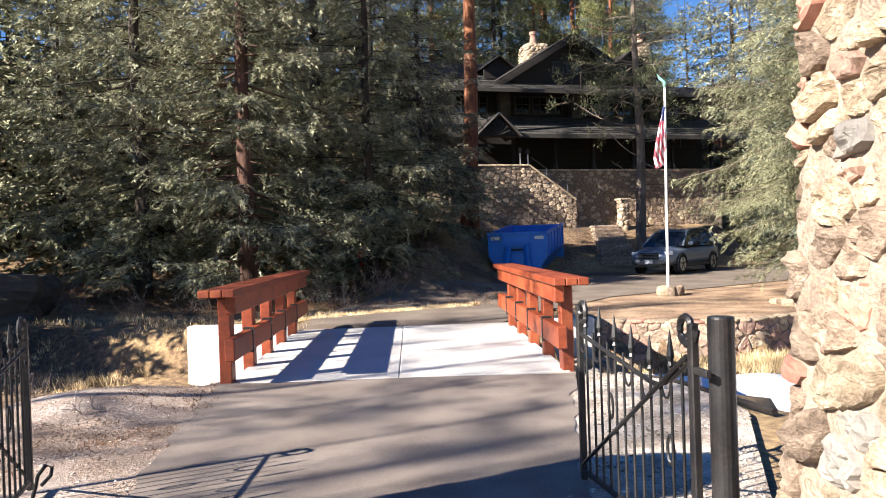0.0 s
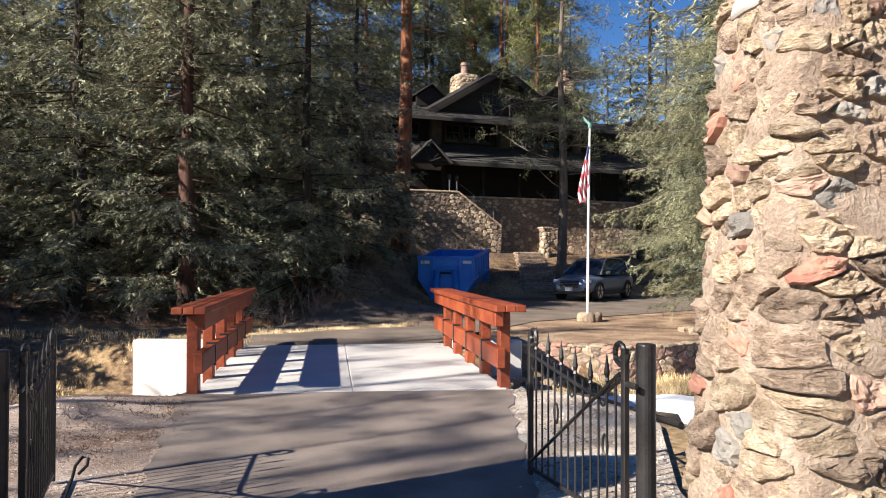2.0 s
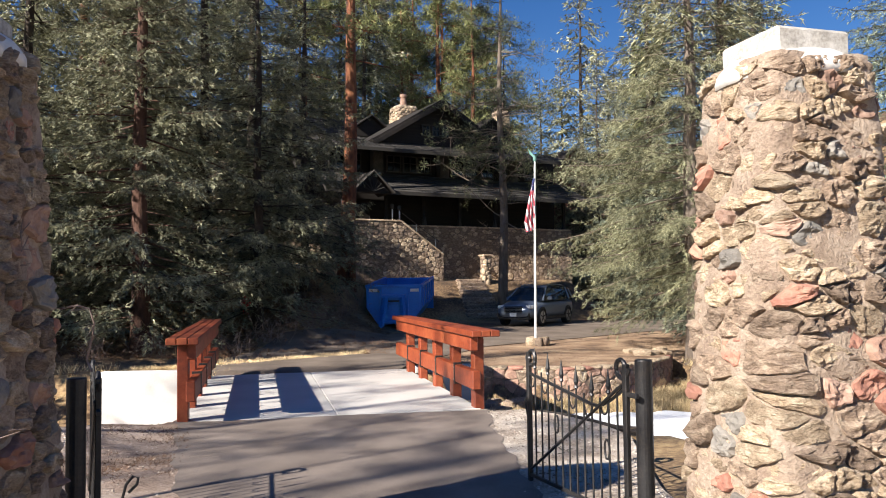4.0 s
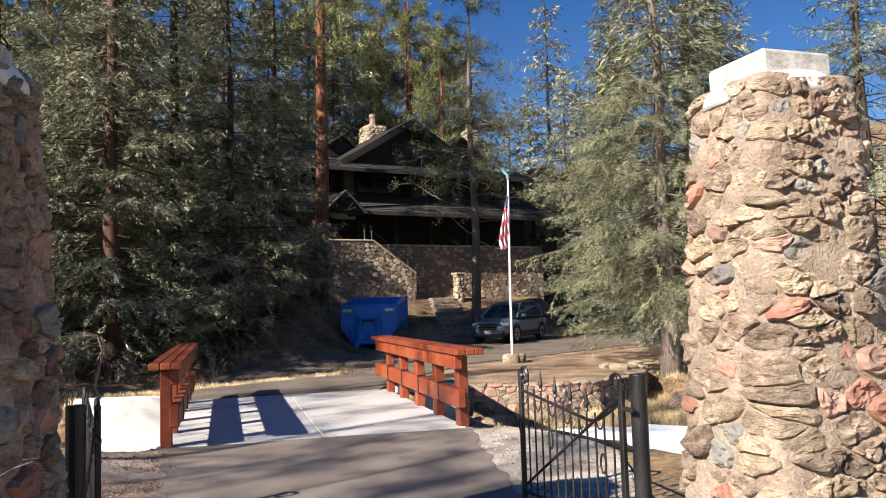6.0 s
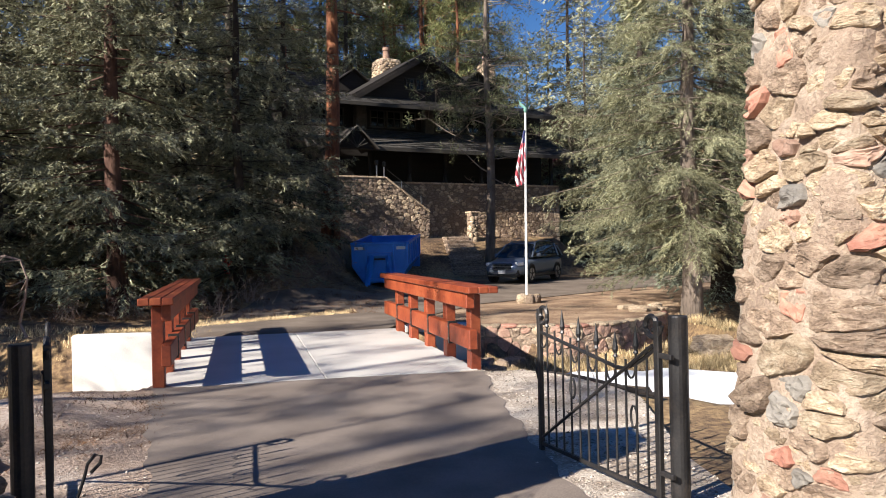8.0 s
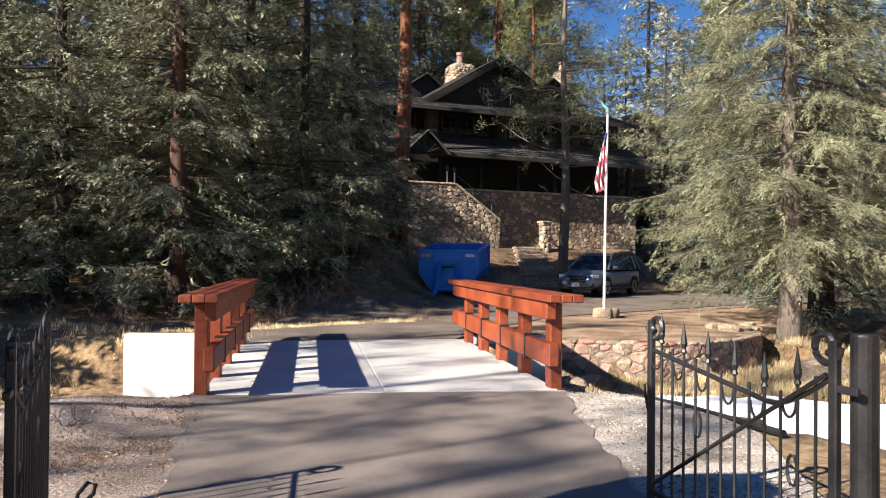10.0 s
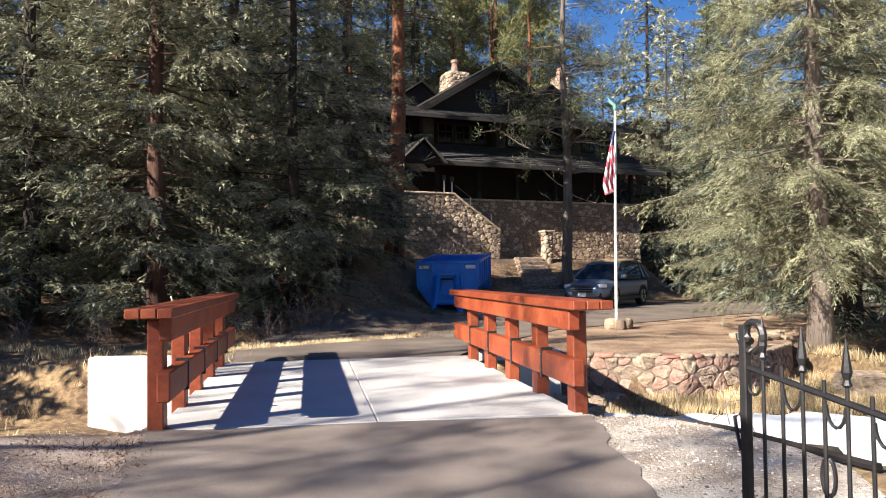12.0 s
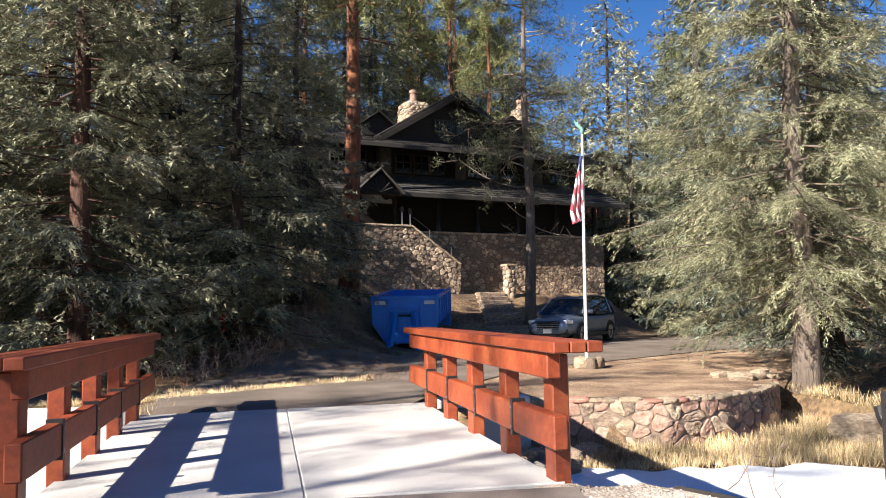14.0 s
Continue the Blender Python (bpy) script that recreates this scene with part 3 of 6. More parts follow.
def rubble(top, place, wide, tall, cw, ch, mats, rnd, proud=(0.02, 0.07), around=14, rings=(1.0, 0.97, 0.9, 0.62, 0.3), gap=0.01, rough=0.4, smooth=True, keep=lambda u, z: True, most=300, big=0.0, ledge=0.0):
    """Stones laid over a face: place(u, z, d) gives the point d proud of the face. Each stone is a part."""
    made, rest = 0, {}
    for poly in cells(wide, tall, cw, ch, rnd, 0.3 if not big else 0.12, big):
        cx, cz = sum(p[0] for p in poly) / len(poly), sum(p[1] for p in poly) / len(poly)
        if not keep(cx, cz):
            continue
        rad = []
        for j in range(around):
            a = 2 * math.pi * j / around
            dx, dz = math.cos(a), math.sin(a)
            best = 9.0
            for (x0, z0), (x1, z1) in zip(poly, poly[1:] + poly[:1]):
                ex, ez = x1 - x0, z1 - z0
                den = dx * ez - dz * ex
                if abs(den) > 1e-9:
                    t = ((x0 - cx) * ez - (z0 - cz) * ex) / den
                    s = ((x0 - cx) * dz - (z0 - cz) * dx) / den
                    if t > 0 and -1e-6 <= s <= 1 + 1e-6:
                        best = min(best, t)
            rad.append(best if best < 9 else 0.03)
        rad = [0.1 * rad[j - 1] + 0.8 * rad[j] + 0.1 * rad[(j + 1) % around] for j in range(around)]
        rad = [r * rnd.uniform(0.9, 1.04) for r in rad]
        if max(rad) < 0.025:
            continue
        h = rnd.uniform(*proud)
        tilt, o = rnd.uniform(-0.5, 0.5), rnd.random() * 100
        vs, fs = [], []
        for ri, t in enumerate(rings):
            for j in range(around):
                a = 2 * math.pi * j / around
                r = max(0.012, rad[j] - gap) * t
                u, z = cx + math.cos(a) * r, cz + math.sin(a) * r
                lift = (-0.05, h * 0.55, h * 0.9, h, h)[min(ri, 4)]
                nz = noise.noise((u * 9 + o, z * 12, o)) * rough * max(h, 0.04) + noise.noise((u * 30, z * 30, o)) * rough * 0.6 * max(h, 0.04)
                if ri:
                    lift += ledge * (noise.noise((u * 4 + o, z * 26 + u * 3 * tilt, o)) > 0.08) * min(1, ri / 2) + nz * 1.6 + h * tilt * (z - cz) / max(rad) * 0.6
                vs.append(place(u, z, lift))
        vs.append(place(cx, cz, h * (1.02 + 0.1 * noise.noise((o, 1, 2)))))
        for ri in range(len(rings) - 1):
            for j in range(around):
                fs.append((ri * around + j, ri * around + (j + 1) % around, (ri + 1) * around + (j + 1) % around, (ri + 1) * around + j))
        q = (len(rings) - 1) * around
        fs += [(q + j, q + (j + 1) % around, len(vs) - 1) for j in range(around)]
        kind = rnd.choice(mats)
        made += 1
        if made <= most:
            part("stone", Build().add(vs, fs), STONES[kind], top, smooth=smooth)
        else:
            rest.setdefault(kind, Build()).add(vs, fs)
    for kind, b in rest.items():
        tagged(part("stones", b, STONES[kind], top, "small field stones in mortar"), "small field stones in mortar", kind="stuff")


def squarish(side, u):
    """Point and outward normal at u (0 to 1) round a square with rounded corners."""
    a = 2 * math.pi * u
    c, s = math.cos(a), math.sin(a)
    q = (abs(c) ** 6 + abs(s) ** 6) ** (-1 / 6)
    n = Vector((math.copysign(abs(c * q) ** 5, c), math.copysign(abs(s * q) ** 5, s), 0)).normalized()
    return Vector((c * q * side / 2, s * q * side / 2, 0)), n


def pillar(name, m, side, top_side, tall, label, seed):
    """A tapered gate pillar: mortar core, rubble all round, a cement cap."""
    rnd = random.Random(seed)
    top = thing(name, m, label, "pillar", "gate pillars")
    n, ringsn = 64, 60
    vs, fs = [], []

    def wide(z):
        return side + (top_side - side) * (max(0, z) / tall) ** 1.15
    for i in range(ringsn + 1):
        z = tall * i / ringsn - 0.15 * (i == 0)
        for j in range(n):
            p, nn = squarish(wide(z) + 0.075, j / n)
            p += nn * (noise.noise((p.x * 5 + seed, p.y * 5, z * 5)) * 0.03 + noise.noise((p.x * 16, p.y * 16, z * 16)) * 0.02)
            vs.append((p.x, p.y, z))
    for i in range(ringsn):
        for j in range(n):
            fs.append((i * n + j, i * n + (j + 1) % n, (i + 1) * n + (j + 1) % n, (i + 1) * n + j))
    fs.append(tuple(range(ringsn * n, ringsn * n + n)))
    part("core", Build().add(vs, fs), M_MORTAR, top, "rough tan mortar", smooth=True)
    round_ = 3.3

    def place(u, z, d):
        p, nn = squarish(wide(z), u / round_)
        return p + nn * d + Vector((0, 0, z))
    rubble(top, place, round_, tall - 0.02, 0.165, 0.09, [0] * 10 + [1] * 10 + [2] * 2 + [3] + [5] * 2, rnd, (0.03, 0.085), 22, (1.0, 0.98, 0.93, 0.8, 0.62, 0.42, 0.2), gap=0.004, rough=0.3, smooth=False, big=0.13, ledge=0.008)
    part("mortar_bed", Build().tube([(0, 0, tall - 0.12), (0, 0, tall - 0.05), (0, 0, tall + 0.0), (0, 0, tall + 0.04)], [top_side * 0.63, top_side * 0.625, top_side * 0.58, top_side * 0.5], 14), M_WHITECONC, top, "whitish mortar smear", smooth=True)
    part("cap", Build().box((top_side * 0.78, top_side * 0.78, 0.24), pose(0, 0, tall + 0.07, 0, 0, 3), 0.022), M_CAP, top, "weathered pale cement cap block")
    return top


PR = (1.93, 3.0)
pillar("gate_pillar", pose(*PR, height(*PR) - 0.05, 0, 0, 5), 1.04, 0.7, 3.17, "tall tapered field stone gate pillar with cement cap", 4)
PL = (-3.05, 2.9)
pillar("gate_pillar", pose(*PL, height(*PL) - 0.05, 0, 0, -6), 1.0, 0.68, 3.15, "shaded field stone gate pillar tangled with dry twigs", 9)

# ---- iron gate ----


def scroll(r, turns, start, n=22, shrink=0.75):
    return [(math.cos(start + turns * 2 * math.pi * i / n) * r * (1 - shrink * i / n), math.sin(start + turns * 2 * math.pi * i / n) * r * (1 - shrink * i / n)) for i in range(n + 1)]


def gate_leaf(name, m, label, flip=1):
    """A wrought iron gate leaf; x runs from the hinge to the free end."""
    long, top = 1.52, thing(name, m, label, "gate", "gate leaves")

    def sag(x):
        t = x / long
        return 0.86 + 0.15 * (t - 0.28) / 0.72 if t > 0.28 else 0.86 + 0.2 * ((0.28 - t) / 0.28) ** 1.6
    part("hinge_stile", Build().box((0.05, 0.04, 1.2), pose(0, 0, 0.62), 0.006), M_IRON, top)
    part("free_stile", Build().box((0.045, 0.04, 1.16), pose(long, 0, 0.62), 0.006), M_IRON, top)
    for x, s in ((0.0, 1), (long, -1)):
        pts = [(x + s * (0.055 + px) , 0, 1.19 + pz) for px, pz in scroll(0.09, 1.2, math.pi if s > 0 else 0, 26, 0.62)] if s > 0 else [(x - 0.055 - px, 0, 1.16 + pz) for px, pz in scroll(0.09, 1.2, math.pi, 26, 0.62)]
        part("scroll", Build().tube(pts, 0.018, 6), M_IRON, top)
    part("top_rail", Build().tube([(i / 20 * long, 0, sag(i / 20 * long)) for i in range(21)], 0.014, 6), M_IRON, top)
    part("bottom_rail", Build().box((long, 0.03, 0.03), pose(long / 2, 0, 0.1), 0.004), M_IRON, top)
    part("brace", Build().tube([(0.03, 0.02, 1.06), (long - 0.05, 0.02, 0.16)], 0.013, 6), M_IRON, top)
    n = 13
    for i in range(1, n):
        x = long * i / n
        spear = i % 2 == 0
        z1 = sag(x) + (0.12 if spear else 0.06)
        part("rod", Build().tube([(x, 0, 0.08), (x, 0, z1)], 0.0085, 6), M_IRON, top)
        if spear:
            part("finial", Build().tube([(x, 0, z1 - 0.06), (x, 0, z1 - 0.05), (x, 0, z1 - 0.03), (x, 0, z1), (x, 0, z1 + 0.03), (x, 0, z1 + 0.13)], [0.009, 0.019, 0.012, 0.021, 0.017, 0.002], 6), M_IRON, top)
            pts = [(x + long / n * 0.5 + math.cos(a) * 0.05, 0, sag(x) - 0.02 - abs(math.sin(a)) * 0.085) for a in [math.pi * j / 8 for j in range(9)]]
            part("scroll", Build().tube(pts, 0.0075, 5), M_IRON, top)
    for x, z in ((0.28, 0.55), (1.05, 0.62)):
        part("ring", Build().tube([(x + math.cos(a) * 0.035, -0.01, z + math.sin(a) * 0.075) for a in [2 * math.pi * j / 14 for j in range(15)]], 0.009, 5), M_IRON, top)
    part("latch", Build().tube([(long + 0.02, 0, 0.6)] + [(long + 0.06 + px, 0, 0.72 + pz) for px, pz in [(-0.03, -0.04), (-0.045, 0.03), (-0.02, 0.07), (0.02, 0.05), (0.01, -0.01), (-0.02, -0.1)]], 0.009, 5), M_IRON, top)
    part("hinge", Build().box((0.14, 0.03, 0.035), pose(-0.07, 0, 1.0), 0.005), M_IRON, top)
    part("hinge", Build().box((0.14, 0.03, 0.035), pose(-0.07, 0, 0.25), 0.005), M_IRON, top)
    return top


def gate_post(x, y, tall, r, label):
    z0 = height(x, y)
    top = thing("gate_post", pose(x, y, z0 - 0.1), label, "post", "gate posts")
    part("pipe", Build().tube([(0, 0, 0), (0, 0, tall + 0.09), (0, 0, tall + 0.1)], [r, r, r * 0.92], 20), M_IRON, top, smooth=False)
    return top


gate_post(1.285, 3.86, 1.22, 0.062, "round black steel gate post")
ang = math.degrees(math.atan2(5.34 - 3.92, 0.83 - 1.16))
gate_leaf("gate_leaf", pose(1.165, 3.9, height(1, 4) - 0.03, 0, 0, ang), "open black wrought iron gate leaf with spear finials")
gate_post(-2.62, 3.86, 1.2, 0.062, "round black steel gate post")
gate_leaf("gate_leaf", pose(-2.5, 3.92, height(-2.5, 4) - 0.03, 0, 0, 107), "open black wrought iron gate leaf seen edge on")
bolt = thing("drop_bolt", pose(-2.52, 4.75, height(-2.5, 4.7)), "bent black iron ground bolt with a looped handle", "bolt")
part("rod", Build().tube([(-0.12, 0, -0.08), (-0.02, 0, 0.22), (0.0, 0, 0.3), (0.05, 0, 0.36), (0.09, 0, 0.35), (0.08, 0, 0.3), (0.02, 0, 0.24)], 0.012, 6), M_IRON, bolt)

# ---- low retaining wall of the lawn ----


def retaining_wall():
    rnd = random.Random(21)
    top = thing("retaining_wall", Matrix(), "low mortared pink and tan stone retaining wall", "wall", kind="structure")
    core = Build()
    pts = [Vector((x, y, 0)) for x, y in WALL_LINE]
    run = [0.0]
    for a, b in zip(pts, pts[1:]):
        d = b - a
        run.append(run[-1] + d.length)
        core.box((d.length + 0.05, 0.34, 0.8), pose(*((a + b) / 2).xy, -0.42, 0, 0, math.degrees(math.atan2(d.y, d.x))) @ pose(0, 0.17, 0), 0.02)
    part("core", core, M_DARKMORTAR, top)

    def place(u, z, d):
        i = max(0, min(len(run) - 2, next((q for q in range(len(run) - 1) if u <= run[q + 1]), len(run) - 2)))
        t = (u - run[i]) / (run[i + 1] - run[i])
        along = (pts[i + 1] - pts[i]).normalized()
        p = pts[i].lerp(pts[i + 1], t)
        return Vector((p.x + along.y * d, p.y - along.x * d, z - 0.82))
    rubble(top, place, run[-1], 0.8, 0.24, 0.185, [5, 5, 5, 5, 1, 0], rnd, (0.015, 0.035), 16, gap=0.007, rough=0.35, smooth=False)
    u = 0.0
    while u < run[-1] - 0.1:
        w = rnd.uniform(0.2, 0.4)
        p, q = place(u + w / 2, 0, -0.12), place(u + w, 0, -0.12)
        part("coping_stone", rnd.choice(STONE_SHAPES[rnd.choice([0, 3, 0])]), None, top, m=pose(p.x, p.y, -0.045, 0, 0, math.degrees(math.atan2(q.y - p.y, q.x - p.x))) @ Matrix.Diagonal((w, 0.3, rnd.uniform(0.06, 0.1), 1)))
        u += w
    return top


retaining_wall()

# ---- flagpole ----


def flagpole():
    x, y = 5.24, 21.66
    z = height(x, y)
    top = thing("flagpole", pose(x, y, z), "white flagpole with a limp flag on a stone footing", "flagpole")
    part("pole", Build().tube([(0, 0, 0), (0.02, 0, 2.5), (0.07, 0, 5.62)], [0.04, 0.036, 0.028], 12), M_WHITEPAINT, top)
    part("finial", Build().tube([(0.07, 0, 5.62), (0.07, 0, 5.68), (0.07, 0, 5.74), (0.07, 0, 5.8)], [0.03, 0.055, 0.05, 0.01], 10), M_EAGLE, top, "verdigris finial")
    for s in (-1, 1):
        part("wing", Build().add([(0.07, 0, 5.8), (0.07 + s * 0.1, 0.02, 5.9), (0.07 + s * 0.2, 0.03, 6.02), (0.07 + s * 0.15, 0.05, 5.86), (0.07 + s * 0.05, 0.03, 5.76), (0.07, 0.05, 5.78)], [(0, 1, 2, 3, 4, 5)][:1] + [(5, 4, 3, 2, 1, 0)]), M_EAGLE, top, "verdigris bird wing")
    # limp folded flag: narrow drape with stripes
    zs = np.linspace(5.1, 3.55, 40)
    cloth = {}
    nfold = 26

    def at(i, j):
        t, q = i / 39, j / nfold
        wide = 0.05 + 0.33 * t ** 0.8 * (1 - 0.25 * max(0, t - 0.8) / 0.2)
        xx = 0.04 - wide * q + 0.03 * math.sin(q * 15 + t * 4) * q
        return (xx + 0.03, 0.05 * math.sin(q * 17 + t * 3) + 0.03 * math.sin(t * 9), zs[i] - 0.12 * q * t)
    for i in range(39):
        for j in range(nfold):
            t, q = (i + 0.5) / 39, (j + 0.5) / nfold
            band = int(q * 5.0 + t * 9.0) % 2
            key = ("blue", 0) if t < 0.24 and q < 0.8 else ("red" if band else "white", int(q * 5.0 + t * 9.0) + 20 * (t < 0.24))
            cloth.setdefault(key, Build()).add([at(i, j), at(i, j + 1), at(i + 1, j + 1), at(i + 1, j)], [(0, 1, 2, 3)])
    for (key, _), b in cloth.items():
        part("flag_canton" if key == "blue" else "flag_stripe", b, {"red": M_FLAGRED, "white": M_FLAGWHITE, "blue": M_FLAGBLUE}[key], top, "%s flag cloth" % key, smooth=True)
    for i, (dx, dy, s) in enumerate([(-0.16, -0.12, 0.34), (0.18, -0.1, 0.36), (0.0, 0.18, 0.4), (0.02, -0.22, 0.26), (0.3, 0.1, 0.2)]):
        part("footing_stone", STONE_SHAPES[i % 2][i % 5], None, top, m=pose(dx, dy, 0.1, 0, 0, i * 50) @ Matrix.Diagonal((s, s, 0.28, 1)))
    return top


M_EAGLE = surf("verdigris", [(0.1, 0.22, 0.19), (0.18, 0.36, 0.31)], 8, 0.6, 0.2, 40)
M_FLAGRED = surf("red_cloth", [(0.4, 0.05, 0.075), (0.52, 0.09, 0.12)], 5, 0.9, 0.2, 80)
M_FLAGWHITE = surf("white_cloth", [(0.62, 0.6, 0.62), (0.75, 0.74, 0.76)], 5, 0.9, 0.2, 80)
M_FLAGBLUE = surf("navy_cloth", [(0.02, 0.03, 0.12), (0.05, 0.07, 0.2)], 5, 0.9, 0.2, 80)
flagpole()

# ---- dumpster ----


def dumpster():
    top = thing("dumpster", pose(1.6, 29.4, 0.1, 4.5, 0, -13) @ Matrix.Scale(1.06, 4), "open blue steel roll-off dumpster", "dumpster")
    W, Lg, H = 2.05, 4.6, 1.42
    z0 = 0.28
    # front wall: sloped at its foot, with a recessed hook panel
    out = [(-W / 2, z0 + 0.62), (-W / 2, z0 + H), (W / 2, z0 + H), (W / 2, z0 + 0.62), (W / 2 - 0.42, z0), (-W / 2 + 0.42, z0)]
    part("front_panel", Build().prism(out, 0.05), M_BLUE, top)
    for s in (-1, 1):
        part("side_panel", Build().box((0.05, Lg, H - 0.62), pose(s * (W / 2 - 0.025), Lg / 2, z0 + 0.62 + (H - 0.62) / 2), 0.008), M_BLUE, top)
        ca = math.atan2(0.62, 0.42)
        part("sloped_side", Build().box((0.05, Lg, 0.75), pose(s * (W / 2 - 0.21), Lg / 2, z0 + 0.31, 0, s * (90 - math.degrees(ca)), 0)), M_BLUE, top)
        part("top_rim", Build().box((0.1, Lg, 0.1), pose(s * (W / 2), Lg / 2, z0 + H), 0.012), M_BLUE, top)
        for i in range(6):
            part("rib", Build().box((0.07, 0.09, H - 0.65), pose(s * (W / 2 + 0.02), 0.35 + i * 0.8, z0 + 0.62 + (H - 0.62) / 2), 0.01), M_BLUE, top)
        part("skid", Build().box((0.09, Lg + 0.1, 0.14), pose(s * 0.42, Lg / 2, 0.17), 0.01), M_BLUE, top)
        part("roller", Build().tube([(s * 0.42 - 0.07, 0.15, 0.09), (s * 0.42 + 0.07, 0.15, 0.09)], 0.1, 14), M_IRON, top)
        part("front_brace", Build().tube([(s * 0.3, -0.1, z0 + 1.02), (s * 0.46, -0.5, 0.06)], 0.1, 4), M_BLUE, top)
        part("brace_foot", Build().box((0.24, 0.2, 0.05), pose(s * 0.46, -0.5, 0.04), 0.008), M_BLUE, top)
        part("stiffener", Build().box((0.08, 0.07, H - 0.05), pose(s * 0.5, -0.05, z0 + H / 2), 0.01), M_BLUE, top)
        part("corner_post", Build().box((0.1, 0.1, H - 0.62), pose(s * (W / 2 - 0.04), -0.02, z0 + 0.62 + (H - 0.62) / 2), 0.012), M_BLUE, top)
        part("plate", Build().box((0.34, 0.02, 0.11), pose(s * 0.78, -0.035, z0 + H - 0.16), 0.004), M_WHITEPAINT, top, "white marking plate")
    part("rear_panel", Build().box((W, 0.05, H - 0.1), pose(0, Lg, z0 + H / 2 + 0.05), 0.008), M_BLUE, top)
    part("floor", Build().box((W - 0.8, Lg, 0.05), pose(0, Lg / 2, z0 + 0.02)), M_BLUE, top)
    part("top_rim", Build().box((W + 0.1, 0.1, 0.1), pose(0, 0, z0 + H), 0.012), M_BLUE, top)
    part("cross_beam", Build().box((0.9, 0.14, 0.12), pose(0, -0.1, z0 + 1.04), 0.01), M_BLUE, top)
    part("cross_beam", Build().box((0.8, 0.08, 0.1), pose(0, -0.36, 0.42), 0.01), M_BLUE, top)
    part("hook_recess", Build().box((0.4, 0.02, 0.5), pose(0, -0.04, z0 + 0.6), 0.006), M_BLUE, top, "dark shaded hook recess")
    part("hook_bar", Build().tube([(-0.2, -0.14, z0 + H - 0.55), (0.2, -0.14, z0 + H - 0.55)], 0.03, 10), M_IRON, top)
    return top


dumpster()

# ---- car ----


